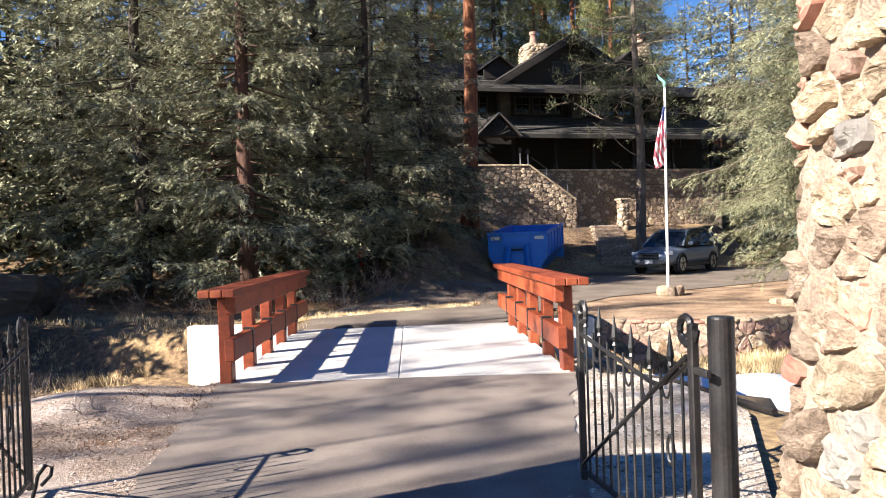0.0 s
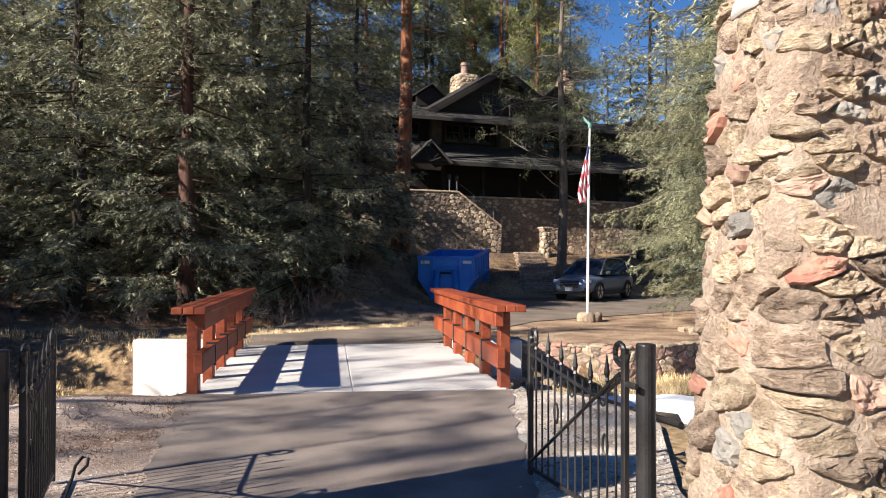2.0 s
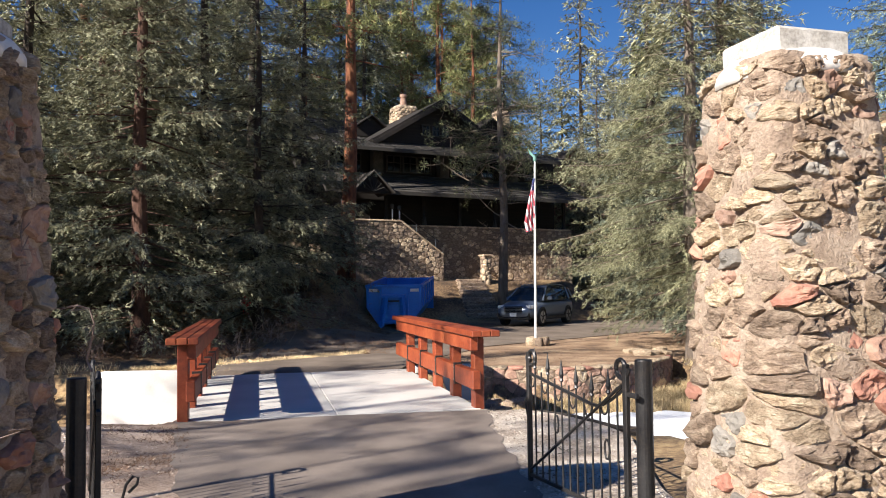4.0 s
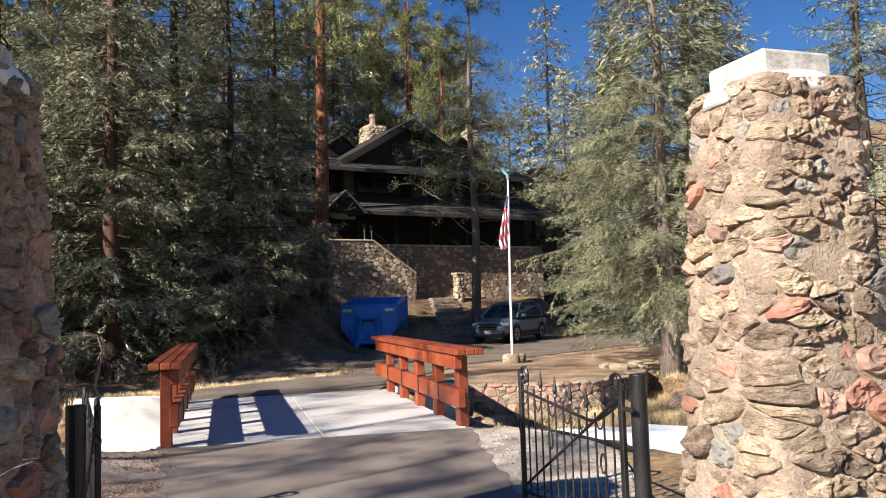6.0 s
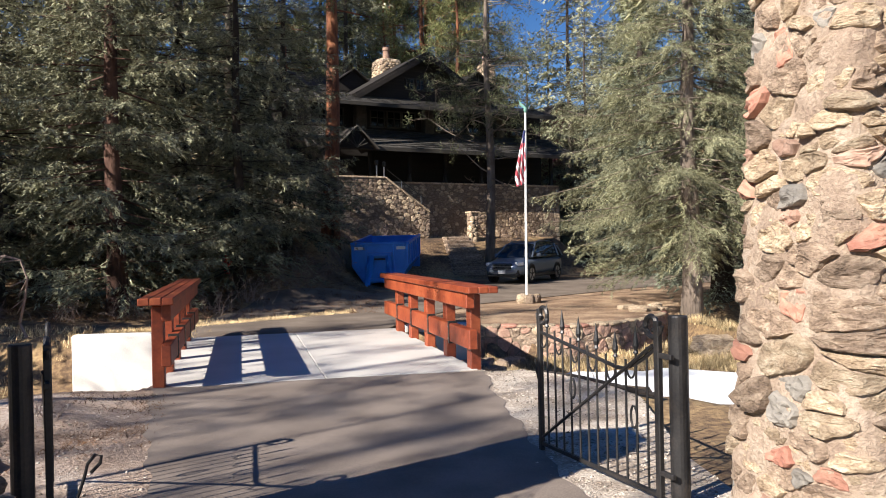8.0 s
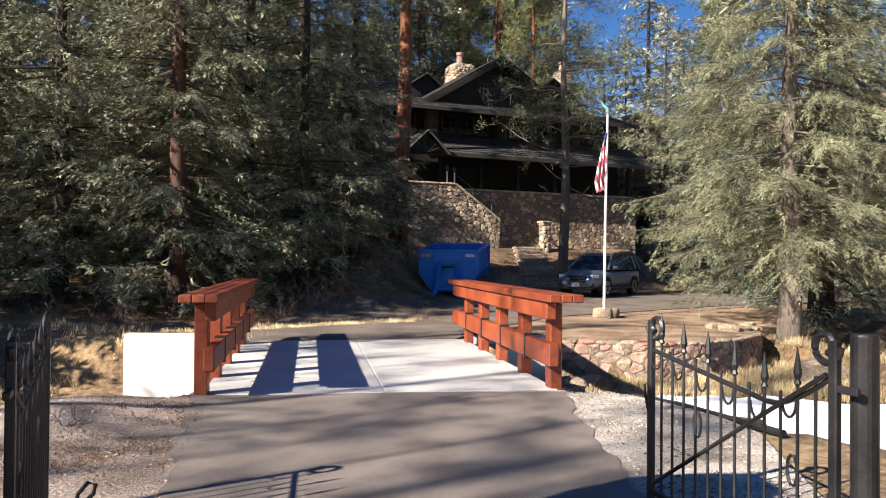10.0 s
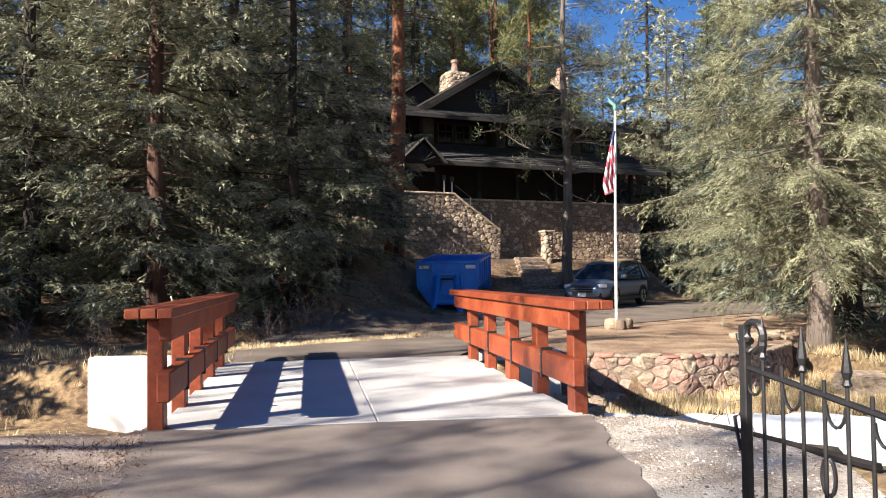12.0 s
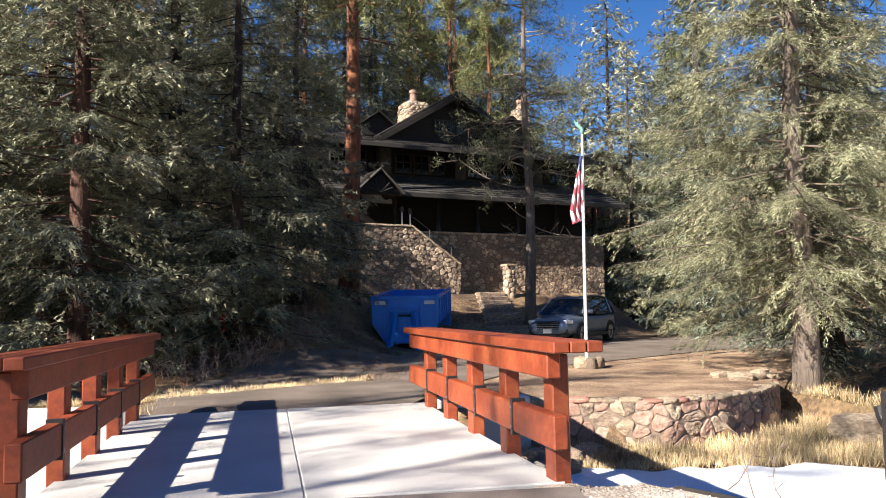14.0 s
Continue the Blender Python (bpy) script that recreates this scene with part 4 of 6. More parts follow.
def suv():
    m = pose(7.75, 30.9, height(7.75, 30.9) + 0.02, 0, 0, 230) @ Matrix.Diagonal((0.93, 0.95, 0.98, 1))
    top = thing("car", m, "blue-grey SUV parked on the drive", "car")
    paint = plain("silver_blue_paint", (0.17, 0.205, 0.265), 0.28, 0.4)
    dark, glass = plain("black_plastic", (0.015, 0.015, 0.016), 0.5), plain("tinted_glass", (0.012, 0.014, 0.016), 0.04)
    tyre, rim, lamp = plain("tyre_rubber", (0.02, 0.02, 0.02), 0.85), plain("alloy", (0.5, 0.5, 0.52), 0.3, 0.9), plain("headlight_lens", (0.7, 0.72, 0.75), 0.1)
    # body as lofted sections along x (front at +x)
    secs = [(-2.32, 0.62, 0.5, 0.95), (-2.26, 0.82, 0.36, 1.06), (-1.9, 0.92, 0.3, 1.1), (-1.0, 0.945, 0.28, 1.08), (0.0, 0.945, 0.27, 1.06), (0.9, 0.94, 0.27, 1.05), (1.5, 0.93, 0.29, 1.0), (2.0, 0.88, 0.3, 0.92), (2.25, 0.76, 0.34, 0.82), (2.34, 0.6, 0.42, 0.72)]
    vs, fs, n = [], [], 16
    for x, w, z0, z1 in secs:
        for j in range(n):
            a = 2 * math.pi * (j + 0.5) / n
            c, s = math.cos(a), math.sin(a)
            q = (abs(c) ** 4.5 + abs(s) ** 4.5) ** (-1 / 4.5)
            vs.append((x, w * c * q, (z0 + z1) / 2 + (z1 - z0) / 2 * s * q))
    for i in range(len(secs) - 1):
        for j in range(n):
            fs.append((i * n + j, i * n + (j + 1) % n, (i + 1) * n + (j + 1) % n, (i + 1) * n + j))
    fs += [tuple(range(n))[::-1], tuple(range((len(secs) - 1) * n, len(secs) * n))]
    part("body", Build().add(vs, fs), paint, top, smooth=True)
    # cabin
    prof = [(-2.27, 1.02), (-2.02, 1.46), (-1.72, 1.6), (-0.8, 1.665), (0.0, 1.65), (0.42, 1.56), (1.22, 1.02)]
    g = Build()
    k = len(prof)
    vs = [(x, -0.86 + max(0, z - 1.05) * 0.38, z) for x, z in prof] + [(x, 0.86 - max(0, z - 1.05) * 0.38, z) for x, z in prof]
    g.add(vs, [tuple(range(k)), tuple(range(2 * k - 1, k - 1, -1))] + [(i, i + k, i + k + 1, i + 1) for i in range(k - 1)])
    part("glasshouse", g, glass, top, "dark tinted glass")
    r = Build()
    vs = [(x, s * (0.88 - max(0, z - 1.05) * 0.38) * f, z + 0.012) for s, f in ((-1, 1), (1, 1)) for x, z in prof[1:6]]
    r.add(vs, [(i, i + 5, i + 6, i + 1) for i in range(4)])
    part("roof", r, paint, top, smooth=True)
    for s in (-1, 1):
        for (x0, z0), (x1, z1) in (((-2.24, 1.06), (-2.0, 1.48)), ((-1.75, 1.06), (-1.72, 1.58)), ((1.18, 1.05), (0.42, 1.56))):
            part("pillar", Build().tube([(x0, s * 0.87, z0), (x1, s * (0.87 - (z1 - 1.05) * 0.36), z1)], 0.035, 6), paint, top)
        part("roof_rail", Build().tube([(-1.6, s * 0.62, 1.62), (-1.4, s * 0.62, 1.69), (-0.1, s * 0.62, 1.7), (0.2, s * 0.62, 1.64)], 0.018, 6), rim, top)
        part("mirror", Build().box((0.14, 0.2, 0.14), pose(0.75, s * 1.0, 1.12), 0.04), paint, top)
        part("sill", Build().box((2.5, 0.08, 0.14), pose(0, s * 0.92, 0.32), 0.02), dark, top)
        part("headlight", Build().box((0.3, 0.36, 0.13), pose(2.1, s * 0.66, 0.78, 0, 0, -s * 28), 0.03), lamp, top, "clear headlight")
        part("fog_grille", Build().box((0.1, 0.3, 0.16), pose(2.22, s * 0.6, 0.45, 0, 0, -s * 20), 0.02), dark, top)
        for x in (-1.42, 1.42):
            w = part("wheel", Build().tube([(x, s * 0.95, 0.36), (x, s * 0.72, 0.36)], 0.36, 26), tyre, top, "black tyre")
            part("rim", Build().tube([(x, s * 0.965, 0.36), (x, s * 0.9, 0.36)], 0.25, 20), rim, w)
            for a in range(5):
                part("spoke", Build().box((0.045, 0.02, 0.22), pose(x + math.sin(a * 1.257) * 0.12, s * 0.968, 0.36 + math.cos(a * 1.257) * 0.12, 0, math.degrees(a * 1.257), 0)), dark, w)
            part("wheel_arch", Build().tube([(x + math.cos(t) * 0.4, s * 0.945, 0.36 + math.sin(t) * 0.4) for t in [math.pi * q / 10 for q in range(11)]], 0.03, 6), dark, top)
    part("grille", Build().box((0.08, 0.9, 0.3), pose(2.31, 0, 0.66), 0.05), dark, top, "black grille")
    for i in range(4):
        part("grille_bar", Build().box((0.03, 0.86, 0.014), pose(2.355, 0, 0.57 + i * 0.06)), rim, top)
    part("number_plate", Build().box((0.02, 0.32, 0.15), pose(2.36, 0, 0.47), 0.004), M_WHITEPAINT, top, "white number plate")
    part("bumper", Build().box((0.2, 1.5, 0.12), pose(2.2, 0, 0.33), 0.04), dark, top)
    return top


suv()

# ---- house ----
HOUSE = pose(6.39, 40.9, 0, 0, 0, 20)


def shingles(b, quad, rows, seed, thick=0.03):
    """Shingle courses over a roof plane given by its corners: eave left, eave right, top right, top left."""
    rnd = random.Random(seed)
    a, c, d, e = (Vector(p) for p in quad)
    nrm = (c - a).cross(e - a).normalized()
    if nrm.z < 0:
        nrm = -nrm
    for i in range(rows):
        t0, t1 = i / rows, (i + 1.25) / rows
        l0, r0, l1, r1 = a.lerp(e, t0), c.lerp(d, t0), a.lerp(e, min(1, t1)), c.lerp(d, min(1, t1))
        n = max(2, int((r0 - l0).length / 0.42))
        s = 0.0
        while s < 1:
            w = rnd.uniform(0.6, 1.4) / n
            e2 = min(1, s + w)
            up = nrm * (thick + rnd.uniform(0, 0.014))
            p = [l0.lerp(r0, s), l0.lerp(r0, e2 - 0.0006), l1.lerp(r1, e2 - 0.0006), l1.lerp(r1, s)]
            top = [p[0] + up, p[1] + up, p[2] + nrm * 0.006, p[3] + nrm * 0.006]
            b.add(p[:2] + top, [(0, 1, 3, 2), (2, 3, 4, 5)])
            s = e2
    return b


def slab(quad, thick):
    """A flat roof or wall panel through four corners, thickened downwards."""
    q = [Vector(p) for p in quad]
    nrm = (q[1] - q[0]).cross(q[3] - q[0]).normalized() * thick
    return Build().add(q + [p - nrm for p in q], [(0, 1, 2, 3), (7, 6, 5, 4), (0, 4, 5, 1), (1, 5, 6, 2), (2, 6, 7, 3), (3, 7, 4, 0)])


def roof_plane(top, quad, rows, seed, thick=0.12):
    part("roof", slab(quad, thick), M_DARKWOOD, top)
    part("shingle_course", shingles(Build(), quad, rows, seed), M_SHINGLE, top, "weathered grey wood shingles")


def siding(top, u0, u1, z0, z1, v, board=0.18):
    n = int((z1 - z0) / board)
    b = Build()
    for i in range(n):
        b.box((u1 - u0, 0.03, board * 1.02), pose((u0 + u1) / 2, v - 0.015, z0 + (i + 0.5) * board, 7, 0, 0))
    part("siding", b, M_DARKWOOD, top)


def window(top, u, z, w, h, v):
    win = part("window", Build().box((w, 0.03, h), pose(u, v - 0.02, z)), M_GLASS, top, "dark glazed window")
    for du, dz, sw, sh in ((0, h / 2, w + 0.12, 0.07), (0, -h / 2, w + 0.12, 0.07), (-w / 2, 0, 0.07, h), (w / 2, 0, 0.07, h), (0, 0, 0.035, h), (0, 0.05, w, 0.035)):
        part("frame", Build().box((sw, 0.07, sh), pose(u + du, v - 0.04, z + dz)), M_TRIM, win)


def house():
    top = thing("house", HOUSE, "dark brown timber lodge with shingle roofs and stone chimneys", "house")
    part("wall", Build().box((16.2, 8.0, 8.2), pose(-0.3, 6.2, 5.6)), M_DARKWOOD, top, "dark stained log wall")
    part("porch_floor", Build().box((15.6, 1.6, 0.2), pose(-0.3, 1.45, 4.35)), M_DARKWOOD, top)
    # porch roof and the long upper roof
    roof_plane(top, [(-8.3, -0.95, 6.78), (8.3, -0.95, 6.78), (8.0, 1.7, 8.08), (-8.0, 1.7, 8.08)], 9, 3)
    part("fascia", Build().box((16.7, 0.05, 0.2), pose(0, -0.98, 6.7), 0.01), M_TRIM, top)
    roof_plane(top, [(-8.2, -0.25, 9.12), (7.4, -0.25, 9.12), (7.2, 2.2, 9.98), (-8.0, 2.2, 9.98)], 8, 5)
    part("fascia", Build().box((15.7, 0.05, 0.18), pose(-0.4, -0.28, 9.04), 0.01), M_TRIM, top)
    # main gable
    gv = 1.4
    part("gable_wall", Build().prism([(-4.6, 9.7), (3.5, 9.7), (-0.55, 12.1)], 0.2, pose(0, gv + 0.5, 0)), M_DARKWOOD, top)
    roof_plane(top, [(-4.85, gv - 0.3, 9.75), (-4.85, 9, 9.75), (-0.55, 9, 12.34), (-0.55, gv - 0.3, 12.34)][::1], 10, 7)
    roof_plane(top, [(3.75, 9, 9.75), (3.75, gv - 0.3, 9.75), (-0.55, gv - 0.3, 12.34), (-0.55, 9, 12.34)], 10, 8)
    for s, x1 in ((-1, -4.85), (1, 3.75)):
        d = Vector((x1 + 0.55, 0, 9.75 - 12.34))
        part("bargeboard", Build().box((d.length, 0.06, 0.24), pose((x1 - 0.55) / 2, gv - 0.33, (9.75 + 12.34) / 2 - 0.14, 0, math.degrees(math.atan2(-d.z, d.x)), 0), 0.01), M_DARKWOOD, top)
    for u in (-1.35, -0.72, -0.1):
        window(top, u, 10.72, 0.46, 0.6, gv + 0.4)
    # upper storey: stone piers and dark windows
    siding(top, -8.0, 7.6, 8.0, 9.3, 2.2)
    for u in (-4.4, -0.3, 4.4):
        part("stone_pier", Build().box((0.62, 0.5, 1.75), pose(u, 1.75, 8.45), 0.05), M_SHADEROCK, top, "stone pier in rock darkened as if shaded")
    for u in (-6.6, -5.6, -3.2, -2.2, -1.3, 0.9, 1.8, 2.9, 6.0):
        window(top, u, 8.75, 0.82, 0.9, 2.16)
    # porch posts, rail, door and windows behind
    for u in (-6.9, -4.5, -2.22, -0.05, 2.27, 4.67, 7.12):
        p = part("porch_post", Build().box((0.17, 0.17, 1.66), pose(u, 0.35, 5.95), 0.015), M_DARKWOOD, top)
        part("post_foot", Build().tube([(u, 0.35, 5.14), (u, 0.35, 5.22), (u, 0.35, 5.5), (u, 0.35, 5.9)], [0.13, 0.13, 0.1, 0.07], 8), M_TRIM, p, "pale turned post foot")
    part("door", Build().box((1.0, 0.08, 2.1), pose(-4.2, 2.14, 5.5), 0.02), M_DARKWOOD, top)
    # little pediment over the entrance
    roof_plane(top, [(-7.1, -1.5, 6.62), (-7.1, 0.6, 6.62), (-5.95, 0.6, 7.66), (-5.95, -1.5, 7.66)], 5, 11, 0.06)
    roof_plane(top, [(-4.85, 0.6, 6.62), (-4.85, -1.5, 6.62), (-5.95, -1.5, 7.66), (-5.95, 0.6, 7.66)], 5, 12, 0.06)
    part("pediment", Build().prism([(-6.95, 6.62), (-4.98, 6.62), (-5.95, 7.5)], 0.1, pose(0, -1.3, 0)), M_DARKWOOD, top)
    for i in range(7):
        a = -70 + i * 23
        part("pediment_twig", Build().tube([(-5.95, -1.4, 6.66), (-5.95 + math.sin(radians(a)) * 0.62, -1.42, 6.66 + math.cos(radians(a)) * 0.62)], 0.022, 5), M_TRIM, top)
    for s in (-1, 1):
        part("bargeboard", Build().tube([(-5.95, -1.52, 7.7), (-5.95 + s * 1.15, -1.52, 6.62)], 0.05, 6), M_TRIM, top)
    # rear roof with dormer, second gable
    roof_plane(top, [(-8.4, 4.5, 10.2), (8.0, 4.5, 10.2), (7.0, 9.0, 12.5), (-7.4, 9.0, 12.5)], 11, 15)
    roof_plane(top, [(8.0, 13.5, 10.2), (-8.4, 13.5, 10.2), (-7.4, 9.0, 12.5), (7.0, 9.0, 12.5)], 8, 16)
    roof_plane(top, [(-4.05, 5.4, 11.45), (-4.05, 8.2, 11.45), (-3.05, 8.2, 12.15), (-3.05, 5.4, 12.15)], 4, 17, 0.06)
    roof_plane(top, [(-2.05, 8.2, 11.45), (-2.05, 5.4, 11.45), (-3.05, 5.4, 12.15), (-3.05, 8.2, 12.15)], 4, 18, 0.06)
    part("dormer_wall", Build().prism([(-3.95, 10.9), (-2.15, 10.9), (-2.15, 11.42), (-3.05, 12.05), (-3.95, 11.42)], 0.1, pose(0, 5.7, 0)), M_DARKWOOD, top)
    roof_plane(top, [(4.0, 5.4, 11.6), (4.0, 9.5, 11.6), (5.4, 9.5, 12.72), (5.4, 5.4, 12.72)], 5, 19, 0.08)
    roof_plane(top, [(7.6, 9.5, 11.25), (7.6, 5.4, 11.25), (5.4, 5.4, 12.72), (5.4, 9.5, 12.72)], 6, 20, 0.08)
    part("gable_wall", Build().prism([(4.1, 10.4), (7.3, 10.4), (7.3, 11.35), (5.4, 12.6), (4.1, 11.6)], 0.1, pose(0, 5.8, 0)), M_DARKWOOD, top)
    return top


house()


def chimney(u, v, w, z0, z1, pot, seed):
    rnd = random.Random(seed)
    top = thing("chimney", HOUSE @ pose(u, v, 0), "field stone chimney with a clay pot above the roof", "chimney", "chimneys")
    part("core", Build().box((w * 0.93, w * 0.93, z1 - z0), pose(0, 0, (z0 + z1) / 2), 0.12), M_MORTAR, top)

    def place(s, z, d):
        k = w * (1 - 0.16 * max(0, (z - 0.75 * (z1 - z0)) / (0.25 * (z1 - z0))) ** 2)
        p, nn = squarish(k, s / (3.4 * w))
        return p + nn * d + Vector((0, 0, z + z0))
    rubble(top, place, 3.4 * w, z1 - z0, 0.22, 0.13, [0, 0, 0, 1, 0], rnd, (0.015, 0.035), 10, (1.0, 0.96, 0.8))
    part("crown", Build().tube([(0, 0, z1 - 0.06), (0, 0, z1 + 0.02), (0, 0, z1 + 0.07)], [w * 0.45, w * 0.4, w * 0.2], 12), M_DARKMORTAR, top, smooth=True)
    part("flue_pot", Build().tube([(0, 0, z1), (0, 0, z1 + pot * 0.75), (0, 0, z1 + pot * 0.78), (0, 0, z1 + pot)], [0.24, 0.18, 0.23, 0.22], 12), STONES[5], top, "weathered clay pot")
    return top


chimney(-0.15, 7.2, 1.5, 11.2, 13.3, 0.8, 31)
chimney(7.15, 7.2, 1.0, 10.8, 13.7, 0.6, 32)


def neighbour():
    top = thing("outbuilding", HOUSE @ pose(15.2, 9.5, 0), "maroon sided outbuilding behind the trees", "building")
    part("wall", Build().box((4.4, 6, 6.4), pose(0, 3, 7.2)), M_REDROOF, top)
    for i in range(14):
        part("batten", Build().box((0.05, 0.04, 6.4), pose(-2.1 + i * 0.32, -0.015, 7.2)), M_REDROOF, top)
    part("gable_wall", Build().prism([(-2.2, 10.4), (2.2, 10.4), (0, 12.0)], 0.2, pose(0, 0.1, 0)), M_REDROOF, top)
    roof_plane(top, [(-2.5, -0.4, 10.25), (-2.5, 6.3, 10.25), (0, 6.3, 12.1), (0, -0.4, 12.1)], 8, 41)
    roof_plane(top, [(2.5, 6.3, 10.25), (2.5, -0.4, 10.25), (0, -0.4, 12.1), (0, 6.3, 12.1)], 8, 42)
    return top


neighbour()

# ---- terrace wall and stairs below the house ----


def random_wall(name, m, outline_top, u0, u1, z0, label, seed, thick=0.5):
    """A wall of irregular stones; outline_top gives its top height along u."""
    rnd = random.Random(seed)
    top = thing(name, m, label, "wall", kind="structure")
    n = 24
    us = [u0 + (u1 - u0) * i / n for i in range(n + 1)]
    out = [(u0, z0), (u1, z0)] + [(u, outline_top(u)) for u in reversed(us)]
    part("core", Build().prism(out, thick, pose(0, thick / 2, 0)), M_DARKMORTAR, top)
    rubble(top, lambda u, z, d: Vector((u0 + u, -d, z0 + z)), u1 - u0, 5.2 - z0, 0.25, 0.17, [0, 0, 1, 1, 1], rnd, (0.015, 0.04), 10, (1.0, 0.98, 0.85), 0.008, rough=0.4, smooth=False, keep=lambda u, z: z0 + z < outline_top(u0 + u) - 0.05, most=120)
    u = u0
    while u < u1 - 0.1:
        w = min(0.5, u1 - u)
        a, b = outline_top(u), outline_top(u + w)
        part("coping_stone", Build().box((math.hypot(w, b - a) + 0.01, thick + 0.12, 0.09), pose(u + w / 2, thick / 2, (a + b) / 2 + 0.03, 0, -math.degrees(math.atan2(b - a, w)), 0), 0.02), STONES[0], top)
        u += w
    return top


random_wall("wall_terrace", HOUSE @ pose(0, 0.1, 0), lambda u: 5.1, -3.6, 7.5, 1.6, "tan field stone terrace wall under the porch", 51)
random_wall("wall_stair", HOUSE @ pose(0, -1.3, 0), lambda u: 5.2 if u < -4.4 else 5.2 - (u + 4.4) * (5.2 - 3.55) / 2.4, -8.4, -1.95, 1.9, "tan field stone stair wall with a sloping top", 52)
random_wall("wall_terrace_side", HOUSE @ pose(-10.9, -0.2, 0), lambda u: 4.6, 0, 2.6, 1.9, "tan field stone wall end beside the slope", 53)


def stair_pillar():
    top = thing("stair_pillar", HOUSE @ pose(0.2, -2.0, 0), "square stone pillar beside the garden steps", "pillar")
    rnd = random.Random(8)
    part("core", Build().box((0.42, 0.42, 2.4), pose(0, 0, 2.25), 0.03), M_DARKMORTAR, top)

    def place(u, z, d):
        p, nn = squarish(0.44, u / 1.7)
        return p + nn * d + Vector((0, 0, z + 1.1))
    rubble(top, place, 1.7, 2.35, 0.3, 0.2, [0, 0, 1], rnd, (0.02, 0.05), 10, (1.0, 0.96, 0.8))
    part("cap", Build().box((0.58, 0.58, 0.09), pose(0, 0, 3.48), 0.02), STONES[0], top)
    return top


stair_pillar()


def steps():
    top = thing("garden_steps", HOUSE, "worn stone steps climbing to the terrace", "steps", kind="structure")
    n = 10
    for i in range(n):
        t = i / (n - 1)
        u0, u1 = -2.9 + 1.35 * t, -0.85 + 0.7 * t
        u, v = (u0 + u1) / 2, -5.2 + 3.2 * t
        at = HOUSE @ Vector((u, v, 0))
        part("step", Build().box((u1 - u0, 0.46, 0.26), pose(u, v, height(at.x, at.y) - 0.02, 0, 0, (i * 37) % 7 - 3), 0.04), STONES[1], top)
    return top


steps()

# ---- trees ----


def sprays(p, d, length, width, rnd, flat=0.55):
    """Pointed sprays at points p along directions d, as arrays; the smaller flat, the more level they lie."""
    n = len(p)
    d = d / np.linalg.norm(d, axis=1)[:, None]
    s = np.cross(d, np.array([0.0, 0.0, 1.0]) + rnd.normal(size=(n, 3)) * flat)
    s /= np.linalg.norm(s, axis=1)[:, None] + 1e-9
    L, W = length[:, None], width[:, None]
    k = rnd.uniform(0.0, 0.3, n)[:, None]
    v = np.stack([p + s * W + d * L * k, p - s * W, p + d * L], 1).reshape(-1, 3)
    return v, np.arange(3 * n).reshape(n, 3)


